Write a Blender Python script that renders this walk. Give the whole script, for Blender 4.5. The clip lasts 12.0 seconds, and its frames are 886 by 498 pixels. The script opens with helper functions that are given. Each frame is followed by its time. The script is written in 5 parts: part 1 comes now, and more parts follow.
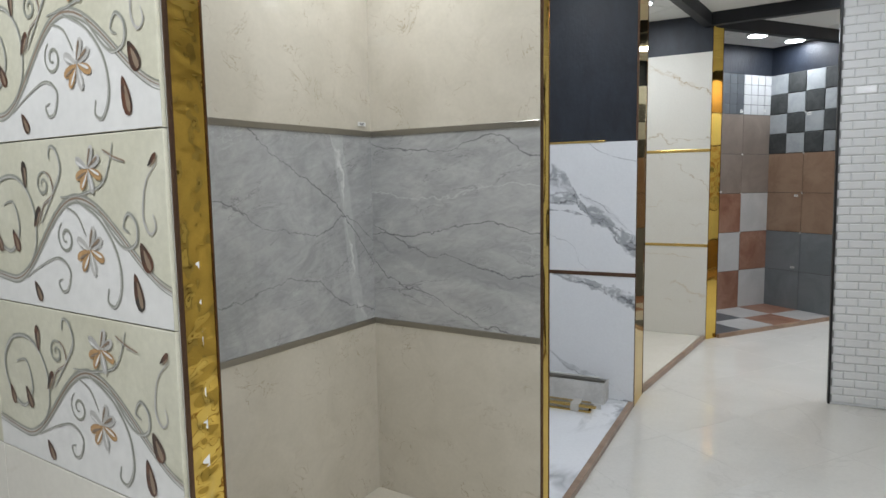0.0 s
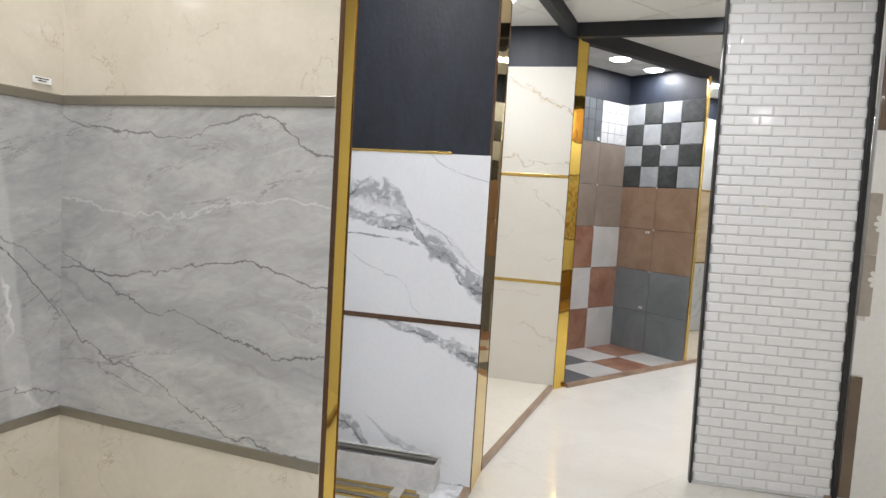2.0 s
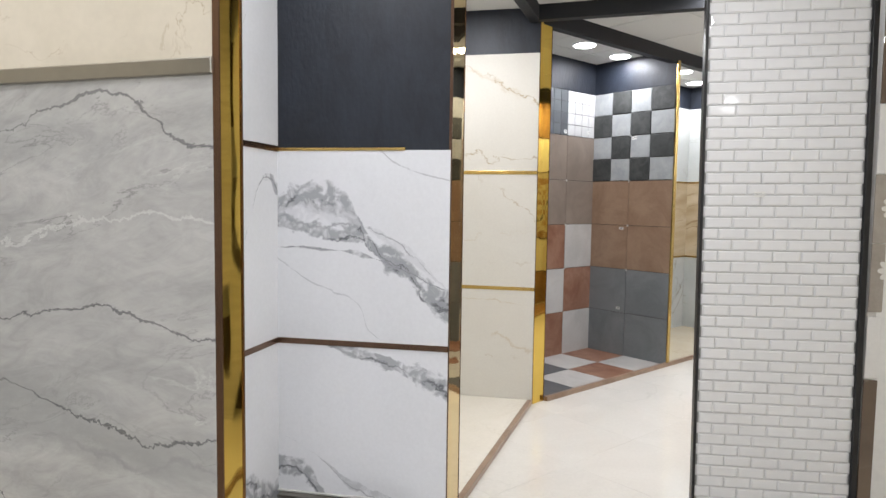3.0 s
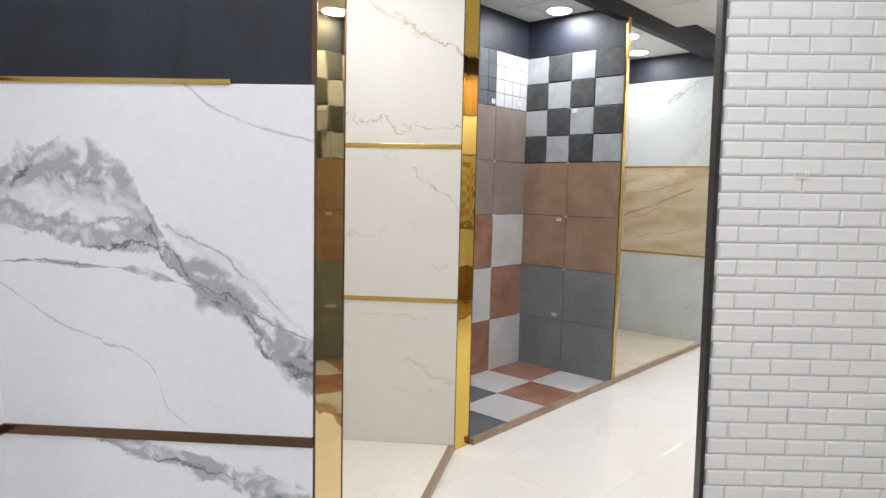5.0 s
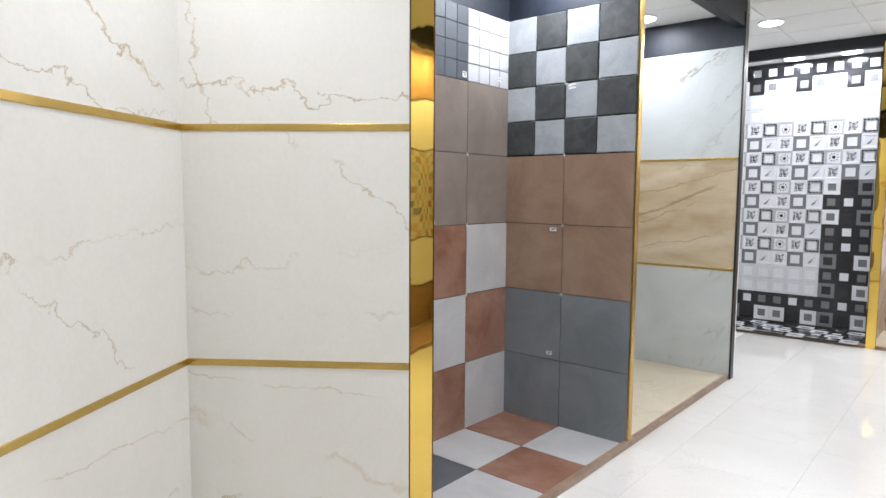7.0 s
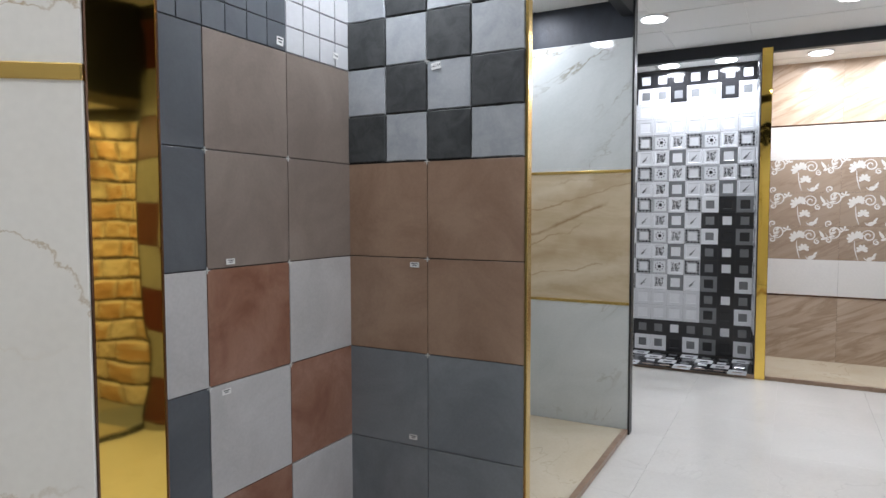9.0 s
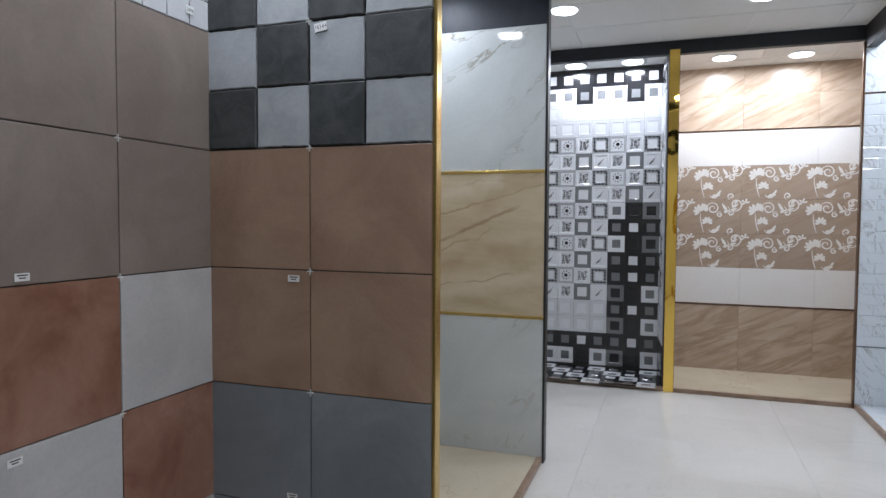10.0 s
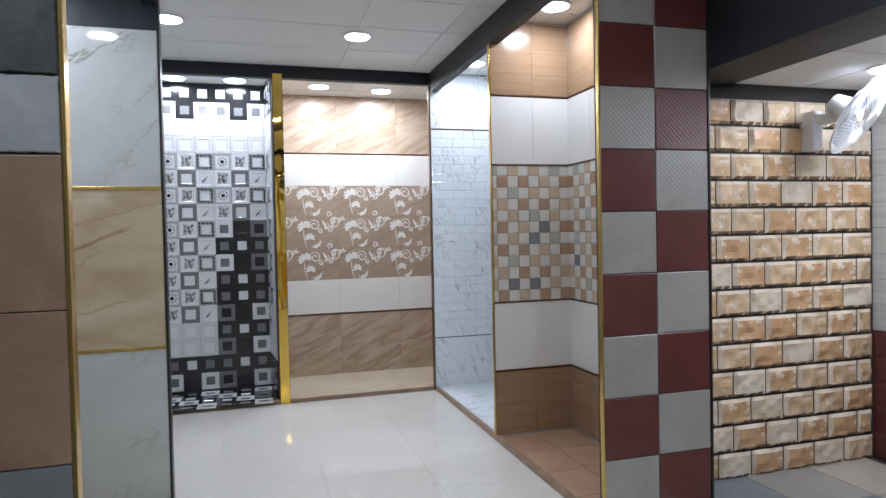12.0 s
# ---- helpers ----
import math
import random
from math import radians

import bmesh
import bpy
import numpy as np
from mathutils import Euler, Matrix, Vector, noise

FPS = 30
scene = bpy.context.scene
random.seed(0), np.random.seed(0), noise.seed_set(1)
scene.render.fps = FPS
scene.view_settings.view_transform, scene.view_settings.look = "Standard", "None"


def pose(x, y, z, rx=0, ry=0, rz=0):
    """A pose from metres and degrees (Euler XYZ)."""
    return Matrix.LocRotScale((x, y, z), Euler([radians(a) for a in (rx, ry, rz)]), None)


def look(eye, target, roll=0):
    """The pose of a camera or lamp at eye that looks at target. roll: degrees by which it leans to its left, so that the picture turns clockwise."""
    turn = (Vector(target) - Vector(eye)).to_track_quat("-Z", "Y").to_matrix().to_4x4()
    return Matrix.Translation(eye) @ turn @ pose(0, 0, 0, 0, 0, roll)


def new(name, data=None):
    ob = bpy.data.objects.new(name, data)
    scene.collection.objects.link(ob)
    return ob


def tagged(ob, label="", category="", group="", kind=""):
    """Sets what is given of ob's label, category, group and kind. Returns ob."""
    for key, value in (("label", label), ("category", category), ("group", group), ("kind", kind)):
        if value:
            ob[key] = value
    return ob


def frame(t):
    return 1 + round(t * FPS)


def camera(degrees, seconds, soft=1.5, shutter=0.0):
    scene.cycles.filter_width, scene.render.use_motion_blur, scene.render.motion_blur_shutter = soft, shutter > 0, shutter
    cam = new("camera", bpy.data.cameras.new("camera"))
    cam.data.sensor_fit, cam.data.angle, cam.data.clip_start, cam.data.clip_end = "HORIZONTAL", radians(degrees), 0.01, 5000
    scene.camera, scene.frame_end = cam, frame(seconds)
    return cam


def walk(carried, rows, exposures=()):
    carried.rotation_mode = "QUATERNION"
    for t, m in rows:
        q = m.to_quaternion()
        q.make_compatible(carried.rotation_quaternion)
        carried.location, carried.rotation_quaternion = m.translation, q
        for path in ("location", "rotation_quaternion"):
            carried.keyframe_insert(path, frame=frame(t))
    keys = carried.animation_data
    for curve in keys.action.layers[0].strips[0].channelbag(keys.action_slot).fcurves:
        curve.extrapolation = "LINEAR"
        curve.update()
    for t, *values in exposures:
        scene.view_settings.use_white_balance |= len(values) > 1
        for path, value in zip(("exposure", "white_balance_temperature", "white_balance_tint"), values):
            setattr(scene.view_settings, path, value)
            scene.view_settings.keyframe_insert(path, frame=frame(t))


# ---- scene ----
cam = camera(69.0, 12.0)
PATH = [
    (0, (0.107, 0.486, 1.388), (0.941, 2.293, 1.18), -0.9),
    (0.5, (0.268, 0.705, 1.369), (1.23, 2.45, 1.192), -1.2),
    (1, (0.479, 0.898, 1.385), (1.507, 2.609, 1.266), 1.0),
    (1.5, (0.626, 1.013, 1.392), (1.754, 2.651, 1.179), 0.9),
    (2, (0.759, 1.226, 1.403), (1.981, 2.801, 1.246), 3.4),
    (2.5, (0.872, 1.376, 1.397), (2.121, 2.926, 1.209), 2.7),
    (3, (1.055, 1.539, 1.401), (2.355, 3.052, 1.258), 0.8),
    (3.2, (1.118, 1.603, 1.4), (2.426, 3.104, 1.209), 1.7),
    (4.8, (1.776, 2.231, 1.387), (3.236, 3.587, 1.21), 0.6),
    (5, (1.882, 2.305, 1.387), (3.362, 3.638, 1.208), 1.3),
    (5.5, (2.108, 2.479, 1.389), (3.64, 3.757, 1.246), 1.4),
    (6, (2.364, 2.663, 1.387), (3.904, 3.929, 1.227), 0.4),
    (6.5, (2.604, 2.797, 1.402), (4.109, 4.101, 1.21), -0.3),
    (6.7, (2.699, 2.879, 1.403), (4.211, 4.176, 1.223), 0.4),
    (8.3, (3.551, 3.377, 1.413), (5.111, 4.618, 1.256), -1.6),
    (8.5, (3.613, 3.417, 1.382), (5.225, 4.593, 1.244), -0.8),
    (9, (3.838, 3.569, 1.411), (5.592, 4.522, 1.297), -0.1),
    (9.5, (4.104, 3.677, 1.345), (5.932, 4.483, 1.255), -0.8),
    (10, (4.31, 3.784, 1.387), (6.193, 4.452, 1.297), 0.3),
    (10.2, (4.365, 3.839, 1.397), (6.299, 4.343, 1.313), 0.4),
    (10.5, (4.413, 3.915, 1.411), (6.401, 4.12, 1.343), -1.2),
    (11, (4.399, 3.98, 1.394), (6.396, 3.897, 1.325), 0.3),
    (11.5, (4.308, 3.988, 1.384), (6.271, 3.628, 1.251), 0.7),
    (12, (4.28, 4.003, 1.398), (6.199, 3.442, 1.35), -1.2),
]
walk(cam, [(t, look(eye, target, roll)) for t, eye, target, roll in PATH],
     exposures=[(0.0, -0.34, 6350, 8), (1.5, -0.2, 6750, 10), (2.0, 0.17, 6750, 11), (2.5, 0.2, 6750, 12), (3.0, 0.18, 6750, 12), (5.0, 0.2, 6650, 13), (5.5, -0.04, 6700, 13), (6.0, 0.05, 6650, 13), (6.5, 0.24, 6450, 12), (8.5, 0.26, 6250, 12), (9.0, -0.34, 6250, 12), (9.5, -0.5, 6050, 12), (10.0, -0.65, 6050, 12), (12.0, -0.6, 6000, 12)])

# ---- world and exposure ----
world = bpy.data.worlds.new("world")
scene.world = world
world.use_nodes = True
world.node_tree.nodes["Background"].inputs[0].default_value = (0.8, 0.88, 1.0, 1)
world.node_tree.nodes["Background"].inputs[1].default_value = 0.05
CEIL = 2.72          # aisle and front booths
CEIL2 = 2.82         # end room
BOOTH_CEIL = 2.77
LAMP_W = 16.0


# ---- materials ----
def mat_base(name, rough=0.4, metal=0.0):
    m = bpy.data.materials.new(name)
    m.use_nodes = True
    nt = m.node_tree
    b = nt.nodes["Principled BSDF"]
    b.inputs["Roughness"].default_value = rough
    b.inputs["Metallic"].default_value = metal
    return m, nt, b


def node(nt, kind, **values):
    n = nt.nodes.new(kind)
    for key, value in values.items():
        n.inputs[key].default_value = value
    return n


def coords(nt, scale=(1, 1, 1), rot=(0, 0, 0), wander=True):
    """Object coordinates, shifted at random from piece to piece."""
    tc = nt.nodes.new("ShaderNodeTexCoord")
    mp = nt.nodes.new("ShaderNodeMapping")
    mp.inputs["Rotation"].default_value = [radians(a) for a in rot]
    grow = nt.nodes.new("ShaderNodeMapping")
    grow.inputs["Scale"].default_value = scale
    nt.links.new(mp.outputs[0], grow.inputs[0])
    if wander:
        info = nt.nodes.new("ShaderNodeObjectInfo")
        mul = nt.nodes.new("ShaderNodeVectorMath")
        mul.operation = "MULTIPLY_ADD"
        comb = nt.nodes.new("ShaderNodeCombineXYZ")
        for i in range(3):
            nt.links.new(info.outputs["Random"], comb.inputs[i])
        mul.inputs[1].default_value = (17.0, 11.0, 23.0)
        nt.links.new(comb.outputs[0], mul.inputs[0])
        nt.links.new(tc.outputs["Object"], mul.inputs[2])
        nt.links.new(mul.outputs[0], mp.inputs[0])
    else:
        nt.links.new(tc.outputs["Object"], mp.inputs[0])
    return grow.outputs[0]


def noise_tex(nt, vec, scale, detail=4.0, distortion=0.0, rough=0.55):
    n = node(nt, "ShaderNodeTexNoise", Scale=scale, Detail=detail, Distortion=distortion, Roughness=rough)
    nt.links.new(vec, n.inputs["Vector"])
    return n.outputs["Fac"]


def ramp(nt, fac, stops):
    r = nt.nodes.new("ShaderNodeValToRGB")
    e = r.color_ramp.elements
    while len(e) < len(stops):
        e.new(0.5)
    for el, (p, c) in zip(e, stops):
        el.position = p
        el.color = (*c, 1) if len(c) == 3 else c
    nt.links.new(fac, r.inputs[0])
    return r.outputs[0]


def mix(nt, fac, a, b, mode="MIX"):
    m = nt.nodes.new("ShaderNodeMix")
    m.data_type, m.blend_type = "RGBA", mode
    for sock, v in ((m.inputs[0], fac), (m.inputs[6], a), (m.inputs[7], b)):
        if isinstance(v, (int, float)):
            sock.default_value = v
        elif isinstance(v, tuple):
            sock.default_value = (*v, 1)
        else:
            nt.links.new(v, sock)
    return m.outputs[2]


def bump(nt, bsdf, height, strength=0.2, dist=0.002):
    b = node(nt, "ShaderNodeBump", Strength=strength, Distance=dist)
    nt.links.new(height, b.inputs["Height"])
    nt.links.new(b.outputs[0], bsdf.inputs["Normal"])


def veins(nt, vec, scale, width, distortion, detail=5.0):
    """Thin lines where a warped noise crosses its middle value."""
    f = noise_tex(nt, vec, scale, detail, distortion, 0.6)
    return ramp(nt, f, [(0.5 - width, (0, 0, 0)), (0.5 - width * 0.15, (0.8, 0.8, 0.8)), (0.5, (1, 1, 1)), (0.5 + width, (0, 0, 0))])


def marble(name, base, cloud, vein, vscale=1.2, vwidth=0.02, rot=(0, 0, 0), stretch=(1, 1, 1), distortion=1.2, amount=0.6, rough=0.055, cloud_scale=2.0, gate=0.5):
    m, nt, b = mat_base(name, rough)
    vec = coords(nt, stretch, rot)
    c = noise_tex(nt, vec, cloud_scale, 6.0, 0.8)
    col = mix(nt, ramp(nt, c, [(0.32, (0, 0, 0)), (0.7, (1, 1, 1))]), base, cloud)
    v = veins(nt, vec, vscale, vwidth, distortion)
    g = ramp(nt, noise_tex(nt, vec, vscale * 0.9 + 0.3, 2.0), [(gate - 0.06, (0, 0, 0)), (gate + 0.12, (amount, amount, amount))])
    col = mix(nt, mix(nt, 1.0, v, g, "MULTIPLY"), col, vein)
    fine = noise_tex(nt, vec, 60.0, 3.0)
    col = mix(nt, 0.06, col, ramp(nt, fine, [(0.3, (0.2, 0.2, 0.2)), (0.7, (1, 1, 1))]), "MULTIPLY")
    nt.links.new(col, b.inputs["Base Color"])
    return m


def mottled(name, a, c, scale=6.0, rough=0.45, bump_strength=0.15, stretch=(1, 1, 1), spec=0.5, grain=90.0):
    m, nt, b = mat_base(name, rough)
    vec = coords(nt, stretch)
    col = mix(nt, ramp(nt, noise_tex(nt, vec, scale, 8.0, 0.6, 0.62), [(0.36, (0, 0, 0)), (0.64, (1, 1, 1))]), a, c)
    fine = noise_tex(nt, vec, grain, 4.0)
    col = mix(nt, 0.12, col, ramp(nt, fine, [(0.3, (0.3, 0.3, 0.3)), (0.7, (1, 1, 1))]), "MULTIPLY")
    nt.links.new(col, b.inputs["Base Color"])
    b.inputs["Specular IOR Level"].default_value = spec
    if bump_strength:
        bump(nt, b, fine, bump_strength, 0.001 if bump_strength < 0.85 else 0.0025)
    return m


def gold_mat(name, dark=False):
    m, nt, b = mat_base(name, 0.035, 1.0)
    vec = coords(nt, (1, 1, 1), wander=False)
    col = mix(nt, noise_tex(nt, vec, 5.0, 3.0), (0.78, 0.52, 0.10), (0.86, 0.62, 0.16)) if not dark else mix(nt, noise_tex(nt, vec, 5.0), (0.40, 0.28, 0.12), (0.5, 0.36, 0.16))
    nt.links.new(col, b.inputs["Base Color"])
    bump(nt, b, noise_tex(nt, vec, 7.0, 1.0, 0.2), 0.025, 0.02)
    return m


def plain(name, color, rough=0.5, metal=0.0, grain=40.0, amount=0.1):
    m, nt, b = mat_base(name, rough, metal)
    vec = coords(nt)
    fine = noise_tex(nt, vec, grain, 4.0)
    nt.links.new(mix(nt, amount, color, ramp(nt, fine, [(0.3, (0.35, 0.35, 0.35)), (0.7, (1, 1, 1))]), "MULTIPLY"), b.inputs["Base Color"])
    return m


def glow(name, color, strength):
    m, nt, b = mat_base(name, 0.4)
    b.inputs["Base Color"].default_value = (0.9, 0.9, 0.9, 1)
    b.inputs["Emission Color"].default_value = (*color, 1)
    b.inputs["Emission Strength"].default_value = strength
    return m


CREAM = marble("cream_marble", (0.60, 0.55, 0.455), (0.52, 0.475, 0.385), (0.33, 0.26, 0.17), 7.0, 0.012, amount=0.75, gate=0.55, cloud_scale=5.0, rough=0.045)
STATUARIO = marble("white_grey_vein_marble", (0.78, 0.79, 0.81), (0.73, 0.74, 0.765), (0.17, 0.175, 0.19), 0.95, 0.05, (0, -32, 0), (0.5, 1, 1.7), 1.5, 0.9, cloud_scale=1.4, gate=0.53)
IVORY = marble("ivory_gold_vein_marble", (0.72, 0.70, 0.63), (0.69, 0.665, 0.59), (0.42, 0.32, 0.17), 1.5, 0.011, (0, 25, 0), (0.9, 1, 1.3), 1.8, 0.55, gate=0.5)
ONYX = marble("pale_grey_marble", (0.60, 0.62, 0.61), (0.50, 0.53, 0.52), (0.25, 0.22, 0.16), 1.3, 0.013, (0, 30, 0), (0.8, 1, 1.5), 1.4, 0.85, gate=0.5)
BEIGE_FLOOR = marble("beige_floor_marble", (0.62, 0.55, 0.42), (0.55, 0.47, 0.34), (0.30, 0.22, 0.13), 1.2, 0.008, amount=0.5)
WHITE_FLOOR = marble("polished_white_floor", (0.66, 0.64, 0.595), (0.62, 0.60, 0.555), (0.50, 0.48, 0.44), 0.9, 0.01, amount=0.4, rough=0.06)
IVORY_FLOOR = marble("ivory_floor", (0.74, 0.70, 0.62), (0.70, 0.66, 0.57), (0.6, 0.54, 0.44), 1.0, 0.01, amount=0.4, rough=0.1)
WAVE = marble("light_brown_wavy_stone", (0.53, 0.42, 0.32), (0.42, 0.315, 0.225), (0.30, 0.21, 0.14), 2.6, 0.07, (0, 26, 0), (0.5, 1, 3.4), 0.6, 0.75, rough=0.25, cloud_scale=3.0, gate=0.4)
WHITE_WALL = marble("white_glazed", (0.76, 0.75, 0.73), (0.73, 0.72, 0.69), (0.7, 0.68, 0.64), 1.0, 0.01, amount=0.3)
VEINED_WHITE = marble("white_glazed_fine_vein", (0.72, 0.76, 0.79), (0.70, 0.74, 0.77), (0.26, 0.25, 0.23), 3.2, 0.016, (0, -62, 0), (0.6, 1, 2.2), 1.0, 0.8, gate=0.46)
BROWN = mottled("brown_rust_tile", (0.235, 0.143, 0.091), (0.34, 0.227, 0.152), 3.0, 0.40)
TAUPE = mottled("taupe_tile", (0.188, 0.149, 0.122), (0.25, 0.205, 0.172), 3.0, 0.42)
RUST = mottled("rust_red_tile", (0.195, 0.083, 0.047), (0.315, 0.175, 0.12), 4.5, 0.45)
SLATE = mottled("blue_grey_tile", (0.165, 0.18, 0.19), (0.22, 0.236, 0.246), 3.0, 0.42)
COAL = mottled("dark_slate_tile", (0.075, 0.084, 0.094), (0.105, 0.115, 0.125), 3.0, 0.42)
ASH = mottled("light_grey_tile", (0.43, 0.42, 0.405), (0.51, 0.50, 0.485), 3.5, 0.4)
DARK_STONE = mottled("dark_rough_stone", (0.028, 0.031, 0.031), (0.06, 0.064, 0.062), 14.0, 0.6, 0.8)
LIGHT_STONE = mottled("blue_grey_rough_stone", (0.30, 0.32, 0.33), (0.38, 0.395, 0.40), 9.0, 0.55, 0.5)
NAVY = mottled("dark_navy_textured_paint", (0.006, 0.009, 0.016), (0.013, 0.018, 0.029), 9.0, 0.5, 0.9, (1, 1, 0.5), grain=55.0)
BLACK = plain("black_trim", (0.012, 0.012, 0.013), 0.35)
BEAM = plain("dark_blue_beam_paint", (0.006, 0.0075, 0.011), 0.6)
GOLD = gold_mat("mirror_gold_sheet")
GOLD_TRIM = plain("gold_strip", (0.62, 0.43, 0.14), 0.22, 1.0)
BRONZE = plain("bronze_strip", (0.17, 0.10, 0.065), 0.25, 0.9)
STEEL = plain("brushed_steel_strip", (0.34, 0.32, 0.28), 0.3, 0.9)
KERB = mottled("brown_stone_strip", (0.22, 0.14, 0.09), (0.32, 0.22, 0.15), 8.0, 0.3)
SMALL_WHITE = plain("white_small_tile", (0.52, 0.525, 0.53), 0.35)
BRICK_JOINT = plain("grey_joint", (0.30, 0.30, 0.295), 0.8)
GROUT = plain("dark_joint", (0.03, 0.028, 0.026), 0.8)
PALE_GROUT = plain("pale_joint", (0.62, 0.60, 0.56), 0.6)
PLASTER = plain("white_wall_paint", (0.7, 0.69, 0.66), 0.7)
CEILING = plain("white_ceiling_panel", (0.72, 0.72, 0.70), 0.75, 0.0, 120.0)
WHITE_GLAZE = plain("white_glossy_glaze", (0.74, 0.745, 0.75), 0.08, 0.0, 20.0, 0.05)
PLASTIC = plain("white_plastic", (0.75, 0.76, 0.78), 0.3)
PAPER = plain("white_paper_label", (0.75, 0.75, 0.72), 0.7)
INK = plain("dark_ink", (0.03, 0.03, 0.035), 0.7)
CARD = mottled("worn_white_carton", (0.55, 0.54, 0.52), (0.68, 0.67, 0.65), 12.0, 0.7)
LAMP = glow("lamp_diffuser", (0.93, 0.97, 1.0), 14.0)


def drawn_marble(name, base, cloud, lines, rough=0.055, cloud_scale=2.0, stretch=(1, 1, 1)):
    """Marble with veins along set lines kx*x + kz*z = c of the slab, warped by noise. lines: (kx, kz, c, warp, noise scale, width, colour, strength, broken)."""
    m, nt, b = mat_base(name, rough)
    vec = coords(nt, stretch)
    col = mix(nt, ramp(nt, noise_tex(nt, vec, cloud_scale, 9.0, 1.0, 0.62), [(0.34, (0, 0, 0)), (0.66, (1, 1, 1))]), base, cloud)
    raw = coords(nt, wander=False)
    sep = nt.nodes.new("ShaderNodeSeparateXYZ")
    nt.links.new(raw, sep.inputs[0])

    def calc(op, a, c):
        n = nt.nodes.new("ShaderNodeMath")
        n.operation = op
        for i, v in enumerate((a, c)):
            if isinstance(v, (int, float)):
                n.inputs[i].default_value = v
            else:
                nt.links.new(v, n.inputs[i])
        return n.outputs[0]

    for k, (kx, kz, c, warp, nscale, width, colour, strength, broken) in enumerate(lines):
        shift = nt.nodes.new("ShaderNodeVectorMath")
        shift.operation = "ADD"
        shift.inputs[1].default_value = (3.1 * k, 1.7 * k, 5.3 * k)
        nt.links.new(raw, shift.inputs[0])
        n = noise_tex(nt, shift.outputs[0], nscale, 7.0, 0.2, 0.62)
        f = calc("ADD", calc("MULTIPLY", sep.outputs[0], kx), calc("MULTIPLY", sep.outputs[2], kz))
        f = calc("ADD", calc("SUBTRACT", f, c), calc("MULTIPLY", calc("SUBTRACT", n, 0.5), warp))
        fine = noise_tex(nt, shift.outputs[0], 14.0, 3.0)
        w = calc("MULTIPLY", width, calc("ADD", 0.25, calc("MULTIPLY", fine, 1.5)))
        edge = calc("SUBTRACT", 1.0, calc("DIVIDE", calc("ABSOLUTE", f, 0.0), w))
        edge = calc("MAXIMUM", edge, 0.0)
        gate = ramp(nt, noise_tex(nt, shift.outputs[0], 3.2, 2.0), [(broken - 0.05, (0, 0, 0)), (broken + 0.08, (1, 1, 1))])
        fac = calc("MULTIPLY", calc("MULTIPLY", edge, strength), gate)
        fac = calc("MINIMUM", fac, 1.0)
        col = mix(nt, fac, col, colour)
    grain = noise_tex(nt, vec, 70.0, 3.0)
    col = mix(nt, 0.05, col, ramp(nt, grain, [(0.3, (0.2, 0.2, 0.2)), (0.7, (1, 1, 1))]), "MULTIPLY")
    nt.links.new(col, b.inputs["Base Color"])
    return m


